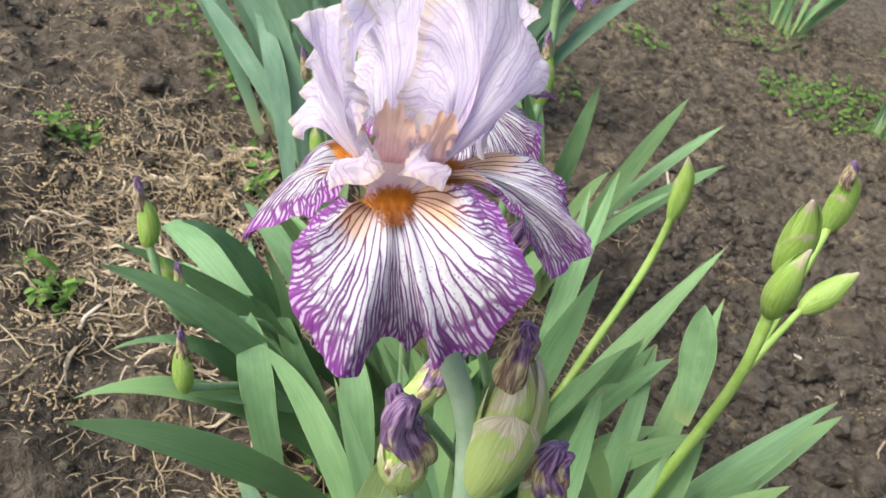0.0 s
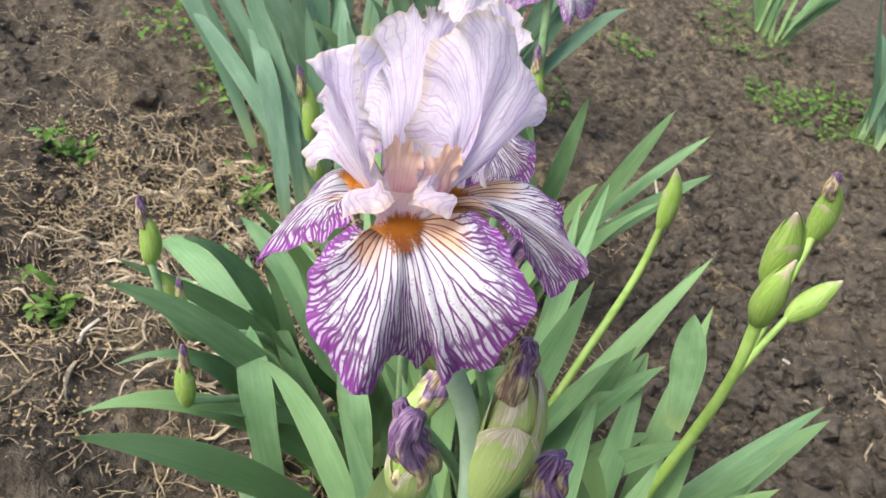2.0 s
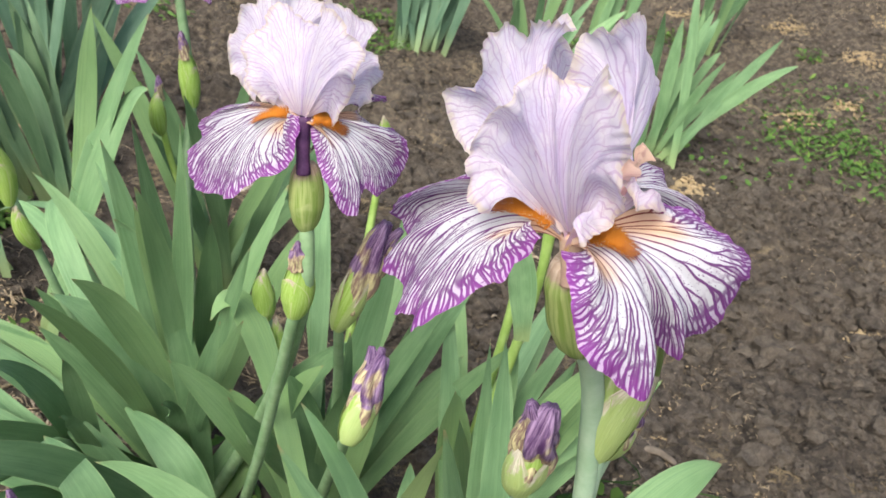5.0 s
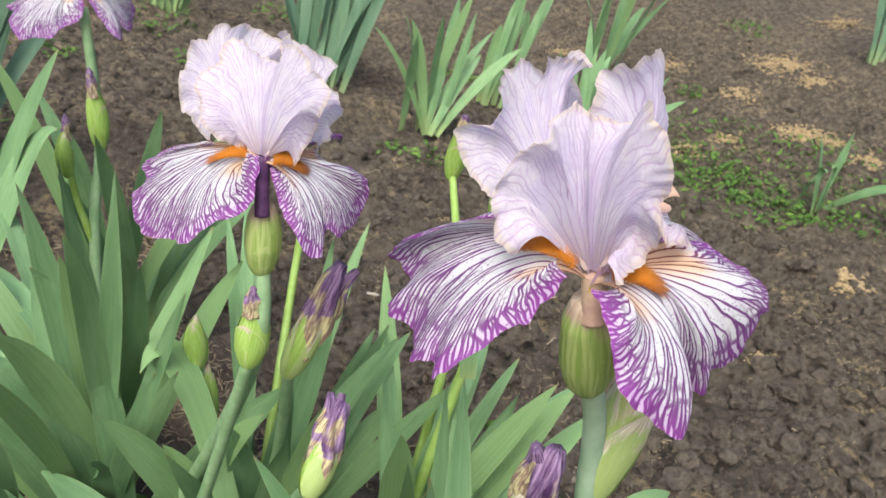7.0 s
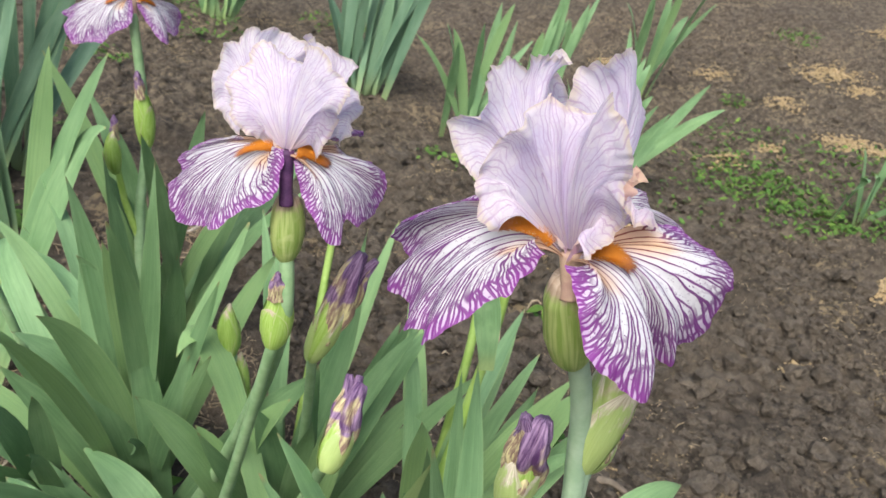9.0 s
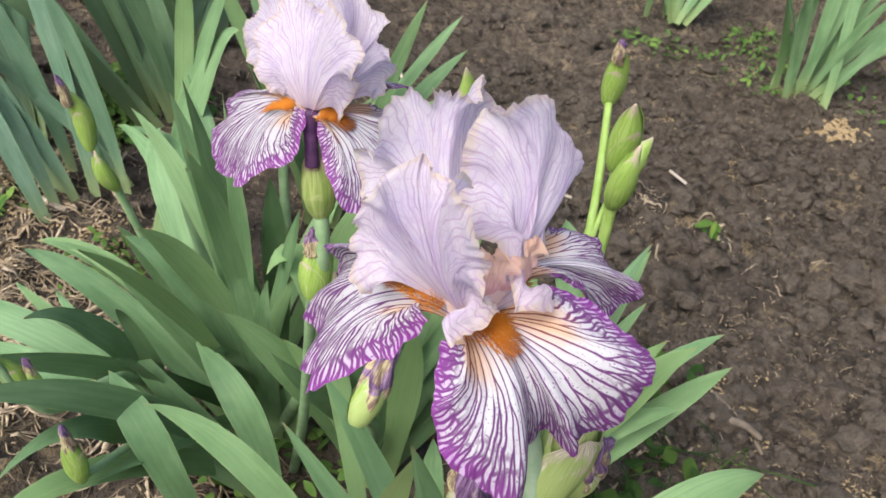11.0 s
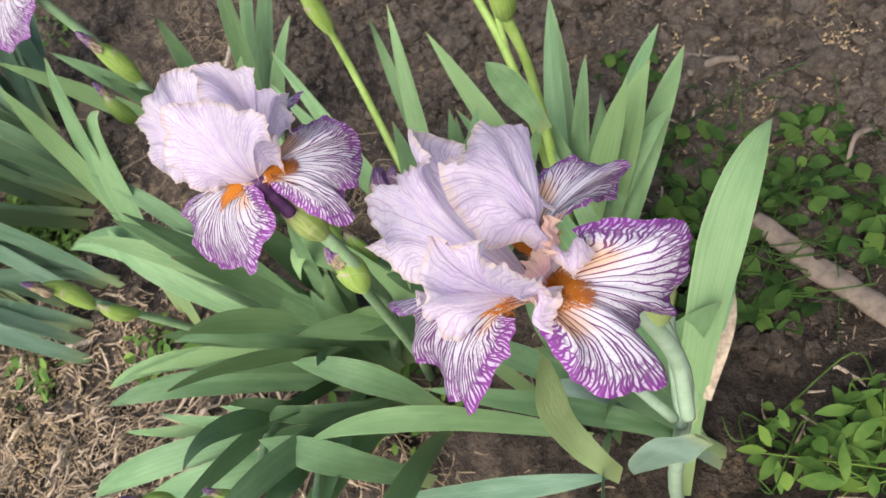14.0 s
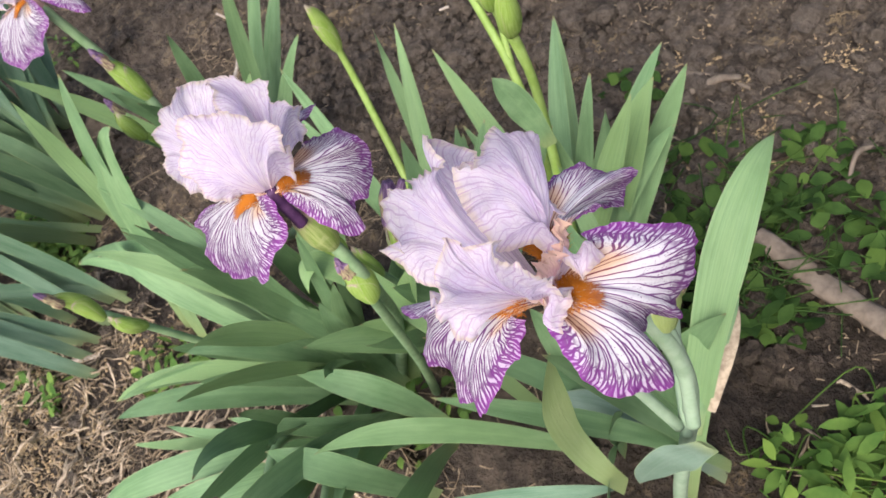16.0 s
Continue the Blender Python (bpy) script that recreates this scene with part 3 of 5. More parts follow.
def iris_flower(parent, place, axis, falls, standards, seed, tube_end=-0.020, tube_material=None, turn=0.0, size=1.0, crests=1):
    """An open bearded iris as a part of its plant: the throat, with falls, standards, style arms and beards under it."""
    z = Vector(axis).normalized()
    x = Vector((0, 1, 0)).cross(z).normalized()
    leaning = Matrix((x, z.cross(x), z)).transposed().to_4x4()
    foot = -z * abs(tube_end)
    throat = part("flower", tube_mesh("throat", [foot, foot * 0.6, z * 0.002], [0.0046, 0.0042, 0.0056], 14, 10, 1.0, 0.08), tube_material or THROAT, parent, "open bearded iris flower, lilac and purple-veined white")
    throat.matrix_local = Matrix.Translation(Vector(place) - parent.location) @ Matrix.Rotation(radians(turn), 4, "Z") @ Matrix.Scale(size, 4)
    for k, (foot, neck, brow, margin) in enumerate(falls):
        part("fall", loft_petal("fall", foot, neck, brow, margin, seed + k * 3.7), FALL, throat, "white fall petal with purple veins and margin")
        tip = margin[len(margin) // 2]
        part("beard", beard_mesh(foot, neck, brow, tip, int(seed * 10) + k, 1700, (0.10, 0.30 if k == 2 else 0.44)), BEARD, throat, "orange bearded tuft of hairs")
        turned = leaning @ Matrix.Rotation(math.atan2(brow[1], brow[0]), 4, "Z")
        style = part("style_arm", petal_mesh("style_arm", 0.036, 0.0105, STYLE_LINE, 0.006, 0.5, -0.35, 0.0012, seed + k, 2.0, 5.0, 16, 25), STYLE, throat, "lilac-pink style arm with a yellow foot")
        style.matrix_local = turned @ Matrix.Scale(0.55 if k or not crests else 0.9, 4)
        upright = Matrix.Rotation(math.atan2(brow[1], brow[0]), 4, "Z")
        for q in (-1, 1) if k < crests else ():
            crest = part("crest", petal_mesh("crest", 0.022, 0.0066, CREST_LINE, 0.004, 0.5, 0.15 * q, 0.0030, seed + k * 2 + q, 1.9, 5.0, 20, 41, 0.5 * q, 0.9, 0.06, 0.0014), CREST, throat, "peach ruffled crest of the style arm")
            crest.matrix_local = Matrix.Translation((0.001, 0.001, 0.003)) @ upright @ Matrix.Translation((0, 0.0034 * q, 0)) @ Matrix.Rotation(-0.12 * q, 4, "X")
    for k, (foot, neck, brow, margin) in enumerate(standards):
        part("standard", loft_petal("standard", foot, neck, brow, margin, seed * 1.7 + k * 5.1, 0.0038, 0.0030, 0.0030, 0.004, 0.0022, 9.0), STANDARD, throat, "pale lilac ruffled standard petal, finely veined")
    return throat


# petals in millimetres from the throat: foot, neck, brow, and the margin from one side of the haft round to the other
FALLS_FRONT = (
    ((0, -2, 0), (2, -13, 20), (16, -48, 20), ((-11, -12, 1), (-20, -33, -3), (-15, -37, -14), (-7, -45, -26), (11, -52, -33), (18, -31, -31), (26, -26, -38), (29, -25, -28), (37, -35, -30), (42, -32, -24), (48, -32, -19), (54, -36, 4), (54, -29, 12), (42, -17, 15), (24, -1, 20))),
    ((-4, 2, 0), (-14, 10, 20), (-42, 30, 16), ((-19, 17, 12), (-36, 25, 11), (-45, 44, -4), (-39, 76, -31), (-37, 63, -36), (-49, 51, -43), (-44, 37, -42), (-53, 23, -48), (-48, 15, -42), (-51, 7, -44), (-33, 2, -23), (-24, 0, -16), (-16, -2, 2))),
    ((4, 8, 2), (16, 14, 24), (46, 13, 23), ((20, 12, 16), (36, 8, 12), (46, 11, 3), (54, 16, -9), (63, 18, -14), (70, 11, 5), (60, 23, 6), (46, 28, 21), (30, 29, 21))),
)
STANDARDS_FRONT = (
    ((3, 4, 3), (18, 2, 18), (30, 14, 58), ((17, -17, 21), (5, -22, 27), (2, 2, 31), (-9, 11, 33), (-8, 20, 52), (-5, 26, 66), (1, 15, 78), (18, 23, 72), (35, 25, 52), (29, 28, 38), (20, 8, 25))),
    ((-3, 0, 3), (-14, -6, 16), (-34, -6, 48), ((-32, 6, 8), (-40, 19, 22), (-42, 2, 52), (-25, 12, 56), (-21, -1, 61), (-20, -19, 69), (-14, -28, 48), (-2, -21, 22), (-14, -22, 10))),
    ((-1, 6, 3), (-8, 22, 16), (-14, 52, 46), ((-20, 24, 8), (-33, 37, 18), (-37, 48, 29), (-36, 42, 47), (-24, 47, 63), (-18, 40, 60), (-15, 34, 68), (-8, 32, 69), (4, 46, 64), (16, 54, 44), (16, 40, 22))),
)
FALLS_SECOND = (
    ((-2, 0, 0), (-14, 12, 10), (-34, 26, -4), ((-16, 20, 0), (-29, 36, -7), (-48, 72, -37), (-45, 62, -42), (-58, 55, -51), (-52, 36, -66), (-42, 14, -58), (-40, -6, -52), (-24, -8, -38), (-8, -15, -23), (-4, -5, 4))),
    ((2, -2, 0), (14, -5, 10), (40, -16, 6), ((5, -2, -2), (5, -11, -10), (16, -36, -35), (31, -39, -44), (38, -24, -32), (50, -26, -37), (69, -8, -27), (67, -6, -7), (60, 24, -11), (38, 14, 4))),
    ((2, 6, 0), (14, 14, 14), (42, 32, 16), ((20, 20, 5), (35, 40, 0), (50, 52, -8), (66, 40, 2), (62, 28, 8), (40, 18, 12), (20, 10, 8))),
)
STANDARDS_SECOND = (
    ((3, 3, 3), (16, 4, 14), (36, 16, 44), ((38, 6, 4), (45, 14, 18), (46, 3, 35), (36, 10, 45), (36, 13, 58), (21, 44, 63), (8, 20, 68), (6, 6, 50), (14, -8, 24))),
    ((-1, -1, 3), (-6, -10, 16), (-8, -4, 46), ((-18, 8, 4), (-32, 24, 18), (-30, 34, 36), (-16, 40, 52), (3, 27, 54), (9, -8, 66), (21, -25, 51), (19, -27, 39), (19, -7, 1))),
    ((-3, 4, 3), (-12, 22, 12), (-18, 52, 40), ((-24, 22, 2), (-35, 36, 10), (-38, 50, 25), (-30, 64, 42), (-13, 58, 60), (4, 58, 62), (20, 50, 58), (22, 44, 30))),
)


def local(parent, pts):
    return [Vector(p) - parent.location for p in pts]


def stem(parent, pts, r0, r1, material=None, name="stem"):
    return part(name, tube_mesh(name, local(parent, pts), [r0, (r0 + r1) / 2, r1], 10, 26), material or STEM, parent)


def bract_mesh(name, pts, radii, wrap, turn, gap, seed, nu=16, nv=15):
    """A pointed sheath leaf that lies round a bud and comes to an end at its own tip."""
    verts, uvs = [], []
    side = Vector((1, 0.1, 0.05))
    for i in range(nu + 1):
        u = i / nu
        c = curve_at(pts, u)
        d = (curve_at(pts, min(u + 0.01, 1)) - curve_at(pts, max(u - 0.01, 0))).normalized()
        side = (side - d * side.dot(d)).normalized()
        other = d.cross(side)
        r = float(np.interp(u, np.linspace(0, 1, len(radii)), radii)) + gap * (0.4 + 0.8 * u)
        w = wrap * max(0.03, 1 - u ** 2.6) ** 0.7
        for j in range(nv):
            e = 2 * j / (nv - 1) - 1
            a = turn + w * e
            k = r * (1 + 0.05 * noise.noise(Vector((u * 3, e * 2, seed)))) + 0.35 * gap * e * e
            verts.append(c + side * (k * math.cos(a)) + other * (k * 0.88 * math.sin(a)))
            uvs.append((u, 0.5 + 0.5 * e))
    return mesh_of(name, verts, grid_faces(nu + 1, nv), uvs)


BUD_SHAPE = (0.40, 0.74, 0.96, 1.0, 0.93, 0.78, 0.55, 0.28, 0.07)


def bud(parent, foot, tip, radius, seed, opened=0.3, dry=False, purple=True, name="bud"):
    """A closed bud: overlapping pointed sheath leaves, and the furled petal tip that looks out of them."""
    a, b = local(parent, (foot, tip))
    axis = b - a
    side = axis.orthogonal().normalized()
    bow = side * (axis.length * 0.07 * math.sin(seed))
    end = 1.0 - 0.30 * opened
    pts = [a, a.lerp(b, 0.35 * end) + bow, a.lerp(b, 0.7 * end) + bow, a.lerp(b, end)]
    material = PAPER if dry else BUD
    shape = [radius * k for k in BUD_SHAPE]
    body = part(name, tube_mesh(name, pts, shape, 16, 26, 0.88, 0.08, seed), material, parent)
    for q, (top, turn) in enumerate(((0.86, seed), (0.62, seed + 2.7), (0.97, seed + 4.4))):
        line = [curve_at(pts, top * f) for f in (0, 0.35, 0.7, 1)]
        cover = [float(np.interp(top * f, np.linspace(0, 1, len(shape)), shape)) for f in np.linspace(0, 1, 9)]
        part("sheath", bract_mesh("sheath", line, cover, 1.9 - 0.25 * q, turn, 0.0004 + 0.0002 * q + (0.0012 if dry else 0), seed + q), material, body)
    if purple:
        top = [a.lerp(b, end - 0.20), a.lerp(b, end + 0.02) + side * radius * 0.05, b]
        part("petal_tip", furled_mesh("petal_tip", top, [radius * k * (0.85 + 0.55 * opened) for k in (0.50, 0.46, 0.36, 0.12)], seed), WILT, body, "furled dark purple petal tip")
    return body


def furled_mesh(name, pts, radii, seed, sides=26, steps=26, turns=2.2):
    """Petals rolled into a pleated, twisted point."""
    verts, faces, uvs = tube(pts, [1e-5] * 3, sides, steps)
    out = []
    for i in range(steps + 1):
        u = i / steps
        ring = verts[i * sides:(i + 1) * sides]
        c = sum(ring, Vector()) / sides
        r = float(np.interp(u, np.linspace(0, 1, len(radii)), radii))
        for j, p in enumerate(ring):
            a = 2 * math.pi * j / sides
            pleat = abs(math.sin(2.5 * a + turns * u * 3 + seed)) ** 0.6
            k = r * (0.62 + 0.42 * pleat + 0.30 * noise.noise(Vector((math.cos(a) * 1.6, math.sin(a) * 1.6, u * 4 + seed))))
            out.append(c + (p - c).normalized() * k)
    return mesh_of(name, out, faces, uvs)


def wilted(parent, foot, tip, radius, seed):
    """A faded flower, shrunk to a twisted purple roll over its yellow-green sheath."""
    a, b = local(parent, (foot, tip))
    axis = b - a
    rnd = random.Random(seed * 7)
    shape = [radius * k for k in (0.45, 0.80, 0.95, 0.92, 0.78, 0.5)]
    pts = [a, a.lerp(b, 0.2), a.lerp(b, 0.42), a.lerp(b, 0.6)]
    body = part("faded_flower", tube_mesh("faded_flower", pts, shape, 14, 14, 0.85, 0.12, seed), BUD, parent, "faded iris flower in a yellow-green sheath")
    for q in range(2):
        part("sheath", bract_mesh("sheath", pts, shape, 1.7, seed + 2.6 * q, 0.0012, seed + q), PAPER, body, "dry pale sheath leaf")
    bend = axis.orthogonal().normalized() * radius
    part("withered_petal", furled_mesh("withered_petal", [a.lerp(b, 0.22), a.lerp(b, 0.5) + bend * 0.2, a.lerp(b, 0.8) - bend * 0.15, b + bend * 0.3], [radius * q for q in (0.80, 1.05, 1.0, 0.8, 0.62, 0.36)], seed, 34, 34, 1.4), WILT, body, "shrivelled dark purple petals")
    for k in range(2):
        off = Vector((rnd.uniform(-1, 1), rnd.uniform(-1, 1), rnd.uniform(-0.2, 0.2))) * radius * 0.7
        part("withered_petal", furled_mesh("withered_petal", [a.lerp(b, 0.35), a.lerp(b, 0.62) + off, a.lerp(b, 0.84) + off * 0.9, a.lerp(b, rnd.uniform(0.93, 1.05)) + off * 1.4], [radius * q for q in (0.40, 0.55, 0.42, 0.20)], seed + k * 3, 22, 22, 1.0), WILT, body, "shrivelled dark purple petal")
    return body


# the flat of the fans is turned to the side where the camera stands
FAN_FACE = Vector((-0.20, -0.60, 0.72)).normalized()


def leaf_mesh(base, tip, width, bend, seed, segs=18, face=0.0, mid=None):
    base, tip = Vector(base), Vector(tip)
    d = tip - base
    length = d.length
    flat = Vector((d.x, d.y, 0))
    ctrl1 = base.lerp(tip, 0.30) + Vector((0, 0, 0.07 * length)) - flat * 0.06
    ctrl2 = base.lerp(tip, 0.66) + Vector((0, 0, bend))
    if mid:
        knee = 2 * Vector(mid) - (base + tip) / 2
        ctrl1, ctrl2 = base.lerp(knee, 2 / 3), tip.lerp(knee, 2 / 3)
    verts, uvs = [], []
    for i in range(segs + 1):
        u = i / segs
        c = bezier((base, ctrl1, ctrl2, tip), u)
        t = (bezier((base, ctrl1, ctrl2, tip), min(u + 0.02, 1)) - bezier((base, ctrl1, ctrl2, tip), max(u - 0.02, 0))).normalized()
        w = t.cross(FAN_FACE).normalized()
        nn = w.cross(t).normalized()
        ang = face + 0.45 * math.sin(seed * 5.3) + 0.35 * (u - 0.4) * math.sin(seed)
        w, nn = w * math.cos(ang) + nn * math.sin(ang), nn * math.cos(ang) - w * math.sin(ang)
        k = 0.46 + 0.80 * u if u < 0.55 else 0.898 * max(0.0, 1 - ((u - 0.55) / 0.45) ** 2.2)
        half = 0.5 * width * max(k, 0.015)
        half *= 1 + 0.03 * math.sin(9 * u + seed)
        thick = 0.0014 * (1 - 0.75 * u)
        rip = 0.0012 * math.sin(14 * u + seed * 2)
        for a, b in ((-1, 0), (-0.5, 0.8), (0, 1), (0.5, 0.8), (1, 0), (1, 0), (0.5, -0.8), (0, -1), (-0.5, -0.8), (-1, 0)):
            verts.append(c + w * (half * a) + nn * (thick * b + rip * a + 0.12 * half * abs(a) - 0.03 * half))
            uvs.append((u, 0.5 + 0.5 * a))
    faces = []
    for i in range(segs):
        for j in (0, 1, 2, 3, 5, 6, 7, 8):
            faces.append((i * 10 + j, i * 10 + j + 1, i * 10 + j + 11, i * 10 + j + 10))
    return mesh_of("leaf", verts, faces, uvs)


def leaf(parent, base, tip, width, bend, seed, material=None, segs=18, face=0.0):
    b, t = local(parent, (base, tip))
    rnd = random.Random(int(seed * 131) + 7)
    b += Vector((rnd.uniform(-0.02, 0.02), rnd.uniform(-0.02, 0.02), -0.01))
    me = leaf_mesh(b + parent.location, t + parent.location, width, bend, seed, segs, face)
    me.transform(Matrix.Translation(-parent.location))
    return part("leaf", me, material or LEAF, parent)


def sword(parent, base, mid, tip, width, seed, material=None, face=0.0):
    """One long leaf that runs from its base through a middle point to its tip."""
    me = leaf_mesh(base, tip, width, 0.0, seed, 24, face, mid)
    me.transform(Matrix.Translation(-parent.location))
    return part("leaf", me, material or LEAF, parent)


def rise(x, y):
    """The field lies flat and climbs gently on its far east side."""
    return 0.16 * max(0.0, x - 1.4) ** 1.3


# ---- the iris plants near the camera ----
PLANT_A = thing("iris_plant", (0.02, 0.58, 0.0), "iris clump with a pale lilac bloom, buds and sword leaves", "iris", "iris plants of the front clump")
PLANT_B = thing("iris_plant", (0.20, 0.17, 0.0), "iris in full bloom with one large ruffled purple-veined flower", "iris", "iris plants of the front clump")
PLANT_C = thing("iris_plant", (0.27, 0.43, 0.0), "iris with a branched stalk of plump green buds", "iris", "iris plants of the front clump")
PLANT_D = thing("iris_plant", (0.16, 0.52, 0.0), "iris with faded purple blooms and one slender budding stalk", "iris", "iris plants of the front clump")
PLANT_L = thing("iris_plant", (-0.07, 0.52, 0.0), "iris with low arching leaves and purple-tipped buds", "iris", "iris plants of the front clump")

leaf(PLANT_A, (0.02, 0.58, 0), (-0.157, 0.417, 0.380), 0.0241, 0.06, 1.37)
leaf(PLANT_A, (0.02, 0.58, 0), (-0.075, 0.490, 0.420), 0.031, 0.05, 2.74)
leaf(PLANT_A, (0.02, 0.58, 0), (-0.082, 0.483, 0.501), 0.0258, 0.02, 5.48)
leaf(PLANT_L, (-0.07, 0.52, 0), (-0.186, 0.352, 0.367), 0.0258, 0.1, 6.85)
leaf(PLANT_L, (-0.07, 0.52, 0), (-0.129, 0.399, 0.334), 0.0258, 0.06, 8.22)
leaf(PLANT_L, (0.0, 0.48, 0), (-0.233, 0.311, 0.326), 0.034, 0.08, 9.59)
leaf(PLANT_L, (-0.07, 0.52, 0), (-0.131, 0.382, 0.293), 0.0241, 0.05, 10.96)
leaf(PLANT_A, (0.02, 0.58, 0), (-0.050, 0.418, 0.267), 0.0224, 0.05, 12.33)
leaf(PLANT_A, (0.02, 0.58, 0), (-0.008, 0.425, 0.346), 0.0241, 0.03, 13.70)
leaf(PLANT_L, (-0.07, 0.52, 0), (-0.202, 0.285, 0.267), 0.0292, 0.1, 15.07)
leaf(PLANT_B, (0.2, 0.17, 0), (0.028, 0.299, 0.361), 0.031, 0.05, 16.44)
leaf(PLANT_D, (0.16, 0.52, 0), (0.094, 0.378, 0.302), 0.0275, 0.03, 17.81)
leaf(PLANT_C, (0.27, 0.43, 0), (0.468, 0.424, 0.286), 0.0292, 0.06, 27.40)
leaf(PLANT_D, (0.16, 0.52, 0), (0.193, 0.402, 0.381), 0.0275, 0.05, 28.77)
leaf(PLANT_B, (0.2, 0.17, 0), (0.162, 0.266, 0.438), 0.0292, 0.03, 30.14)
leaf(PLANT_C, (0.27, 0.43, 0), (0.362, 0.425, 0.327), 0.0258, 0.04, 31.51)
leaf(PLANT_B, (0.2, 0.17, 0), (0.257, 0.376, 0.315), 0.0275, 0.06, 32.88)
leaf(PLANT_D, (0.16, 0.52, 0), (0.234, 0.506, 0.321), 0.031, 0.03, 34.25)
leaf(PLANT_A, (0.02, 0.58, 0), (0.017, 0.456, 0.401), 0.0224, 0.03, 36.99)
leaf(PLANT_A, (0.02, 0.58, 0), (-0.052, 0.438, 0.516), 0.0224, 0.03, 38.36)
leaf(PLANT_A, (0.02, 0.58, 0), (0.016, 0.443, 0.333), 0.0241, 0.02, 39.73)
leaf(PLANT_D, (0.16, 0.52, 0), (0.104, 0.411, 0.339), 0.0258, 0.0, 41.10)
leaf(PLANT_A, (0.02, 0.48, 0), (-0.234, 0.274, 0.199), 0.034, 0.12, 42.47)
leaf(PLANT_L, (0.02, 0.44, 0), (-0.171, 0.180, 0.300), 0.034, 0.05, 43.84)
leaf(PLANT_A, (0.02, 0.58, 0), (-0.256, 0.371, 0.302), 0.0258, 0.05, 45.21)
leaf(PLANT_D, (0.16, 0.52, 0), (0.129, 0.692, 0.361), 0.0224, 0.03, 47.95)
leaf(PLANT_A, (0.02, 0.58, 0), (-0.141, 0.330, 0.203), 0.0241, 0.02, 49.32)
leaf(PLANT_B, (0.2, 0.17, 0), (-0.007, 0.235, 0.383), 0.0258, 0.02, 50.69)
leaf(PLANT_B, (0.2, 0.17, 0), (0.161, 0.283, 0.424), 0.0224, 0.02, 52.06)
leaf(PLANT_D, (0.16, 0.52, 0), (-0.002, 0.389, 0.294), 0.0258, 0.0, 53.43)
leaf(PLANT_C, (0.27, 0.43, 0), (0.429, 0.551, 0.306), 0.0292, 0.03, 54.80)
leaf(PLANT_C, (0.27, 0.43, 0), (0.337, 0.340, 0.358), 0.0327, 0.03, 56.17)
leaf(PLANT_C, (0.27, 0.43, 0), (0.411, 0.366, 0.237), 0.0275, 0.06, 57.54)
leaf(PLANT_B, (0.2, 0.17, 0), (0.049, 0.137, 0.476), 0.0344, 0.03, 60.28)
leaf(PLANT_A, (0.02, 0.58, 0), (-0.105, 0.873, 0.242), 0.0258, 0.04, 61.65)
leaf(PLANT_A, (0.02, 0.58, 0), (-0.120, 0.488, 0.350), 0.0378, 0.08, 63.02)
leaf(PLANT_A, (0.02, 0.58, 0), (-0.241, 0.683, 0.180), 0.031, 0.08, 64.39)
leaf(PLANT_C, (0.27, 0.43, 0), (0.300, 0.620, 0.330), 0.031, 0.02, 65.76)

leaf(PLANT_D, (0.16, 0.52, 0), (0.152, 0.701, 0.386), 0.026, 0.04, 121.37)
leaf(PLANT_D, (0.16, 0.52, 0), (0.282, 0.647, 0.373), 0.026, 0.02, 122.74)
leaf(PLANT_D, (0.16, 0.52, 0), (0.301, 0.758, 0.307), 0.024, 0.03, 124.11)
leaf(PLANT_D, (0.16, 0.52, 0), (0.209, 0.446, 0.364), 0.03, 0.03, 125.48)
leaf(PLANT_C, (0.27, 0.43, 0), (0.466, 0.6, 0.259), 0.036, 0.05, 126.85)

leaf(PLANT_A, (0.02, 0.58, 0), (-0.078, 0.460, 0.452), 0.032, 0.05, 201.1)
leaf(PLANT_A, (0.02, 0.58, 0), (-0.096, 0.575, 0.439), 0.030, 0.05, 203.4)
leaf(PLANT_A, (0.02, 0.58, 0), (-0.247, 0.699, 0.167), 0.028, 0.12, 207.3)
leaf(PLANT_A, (0.02, 0.60, 0), (-0.150, 0.789, 0.300), 0.030, 0.08, 209.6)
leaf(PLANT_A, (0.02, 0.62, 0), (-0.092, 0.880, 0.320), 0.030, 0.07, 211.9)
leaf(PLANT_B, (0.12, 0.30, 0), (-0.106, 0.364, 0.260), 0.034, 0.10, 223.3)
leaf(PLANT_B, (0.084, 0.062, 0.405), (0.055, 0.090, 0.335), 0.040, 0.02, 225.6, GLAUCOUS)
leaf(PLANT_B, (0.20, 0.17, 0), (0.083, 0.251, 0.220), 0.040, 0.08, 227.2, GLAUCOUS)
leaf(PLANT_A, (0.03, 0.56, 0), (-0.186, 0.978, 0.163), 0.034, 0.14, 249.3)
leaf(PLANT_C, (0.25, 0.36, 0), (0.229, 0.479, 0.339), 0.030, 0.03, 251.2)
leaf(PLANT_C, (0.241, 0.357, 0.370), (0.221, 0.376, 0.459), 0.030, 0.01, 243.1)

sword(PLANT_L, (0.011, 0.535, -0.01), (-0.044, 0.53, 0.2), (-0.136, 0.537, 0.304), 0.046, 2.1)
sword(PLANT_L, (0.0, 0.54, -0.01), (-0.139, 0.604, 0.14), (-0.251, 0.64, 0.202), 0.04, 4.4)
sword(PLANT_A, (0.02, 0.545, -0.01), (-0.028, 0.575, 0.235), (-0.082, 0.57, 0.363), 0.036, 6.2)
sword(PLANT_A, (0.0, 0.6, -0.01), (-0.106, 0.744, 0.2), (-0.122, 0.89, 0.215), 0.036, 8.7)
sword(PLANT_A, (0.02, 0.62, -0.01), (-0.063, 0.734, 0.23), (-0.195, 1.094, 0.084), 0.032, 3.3)
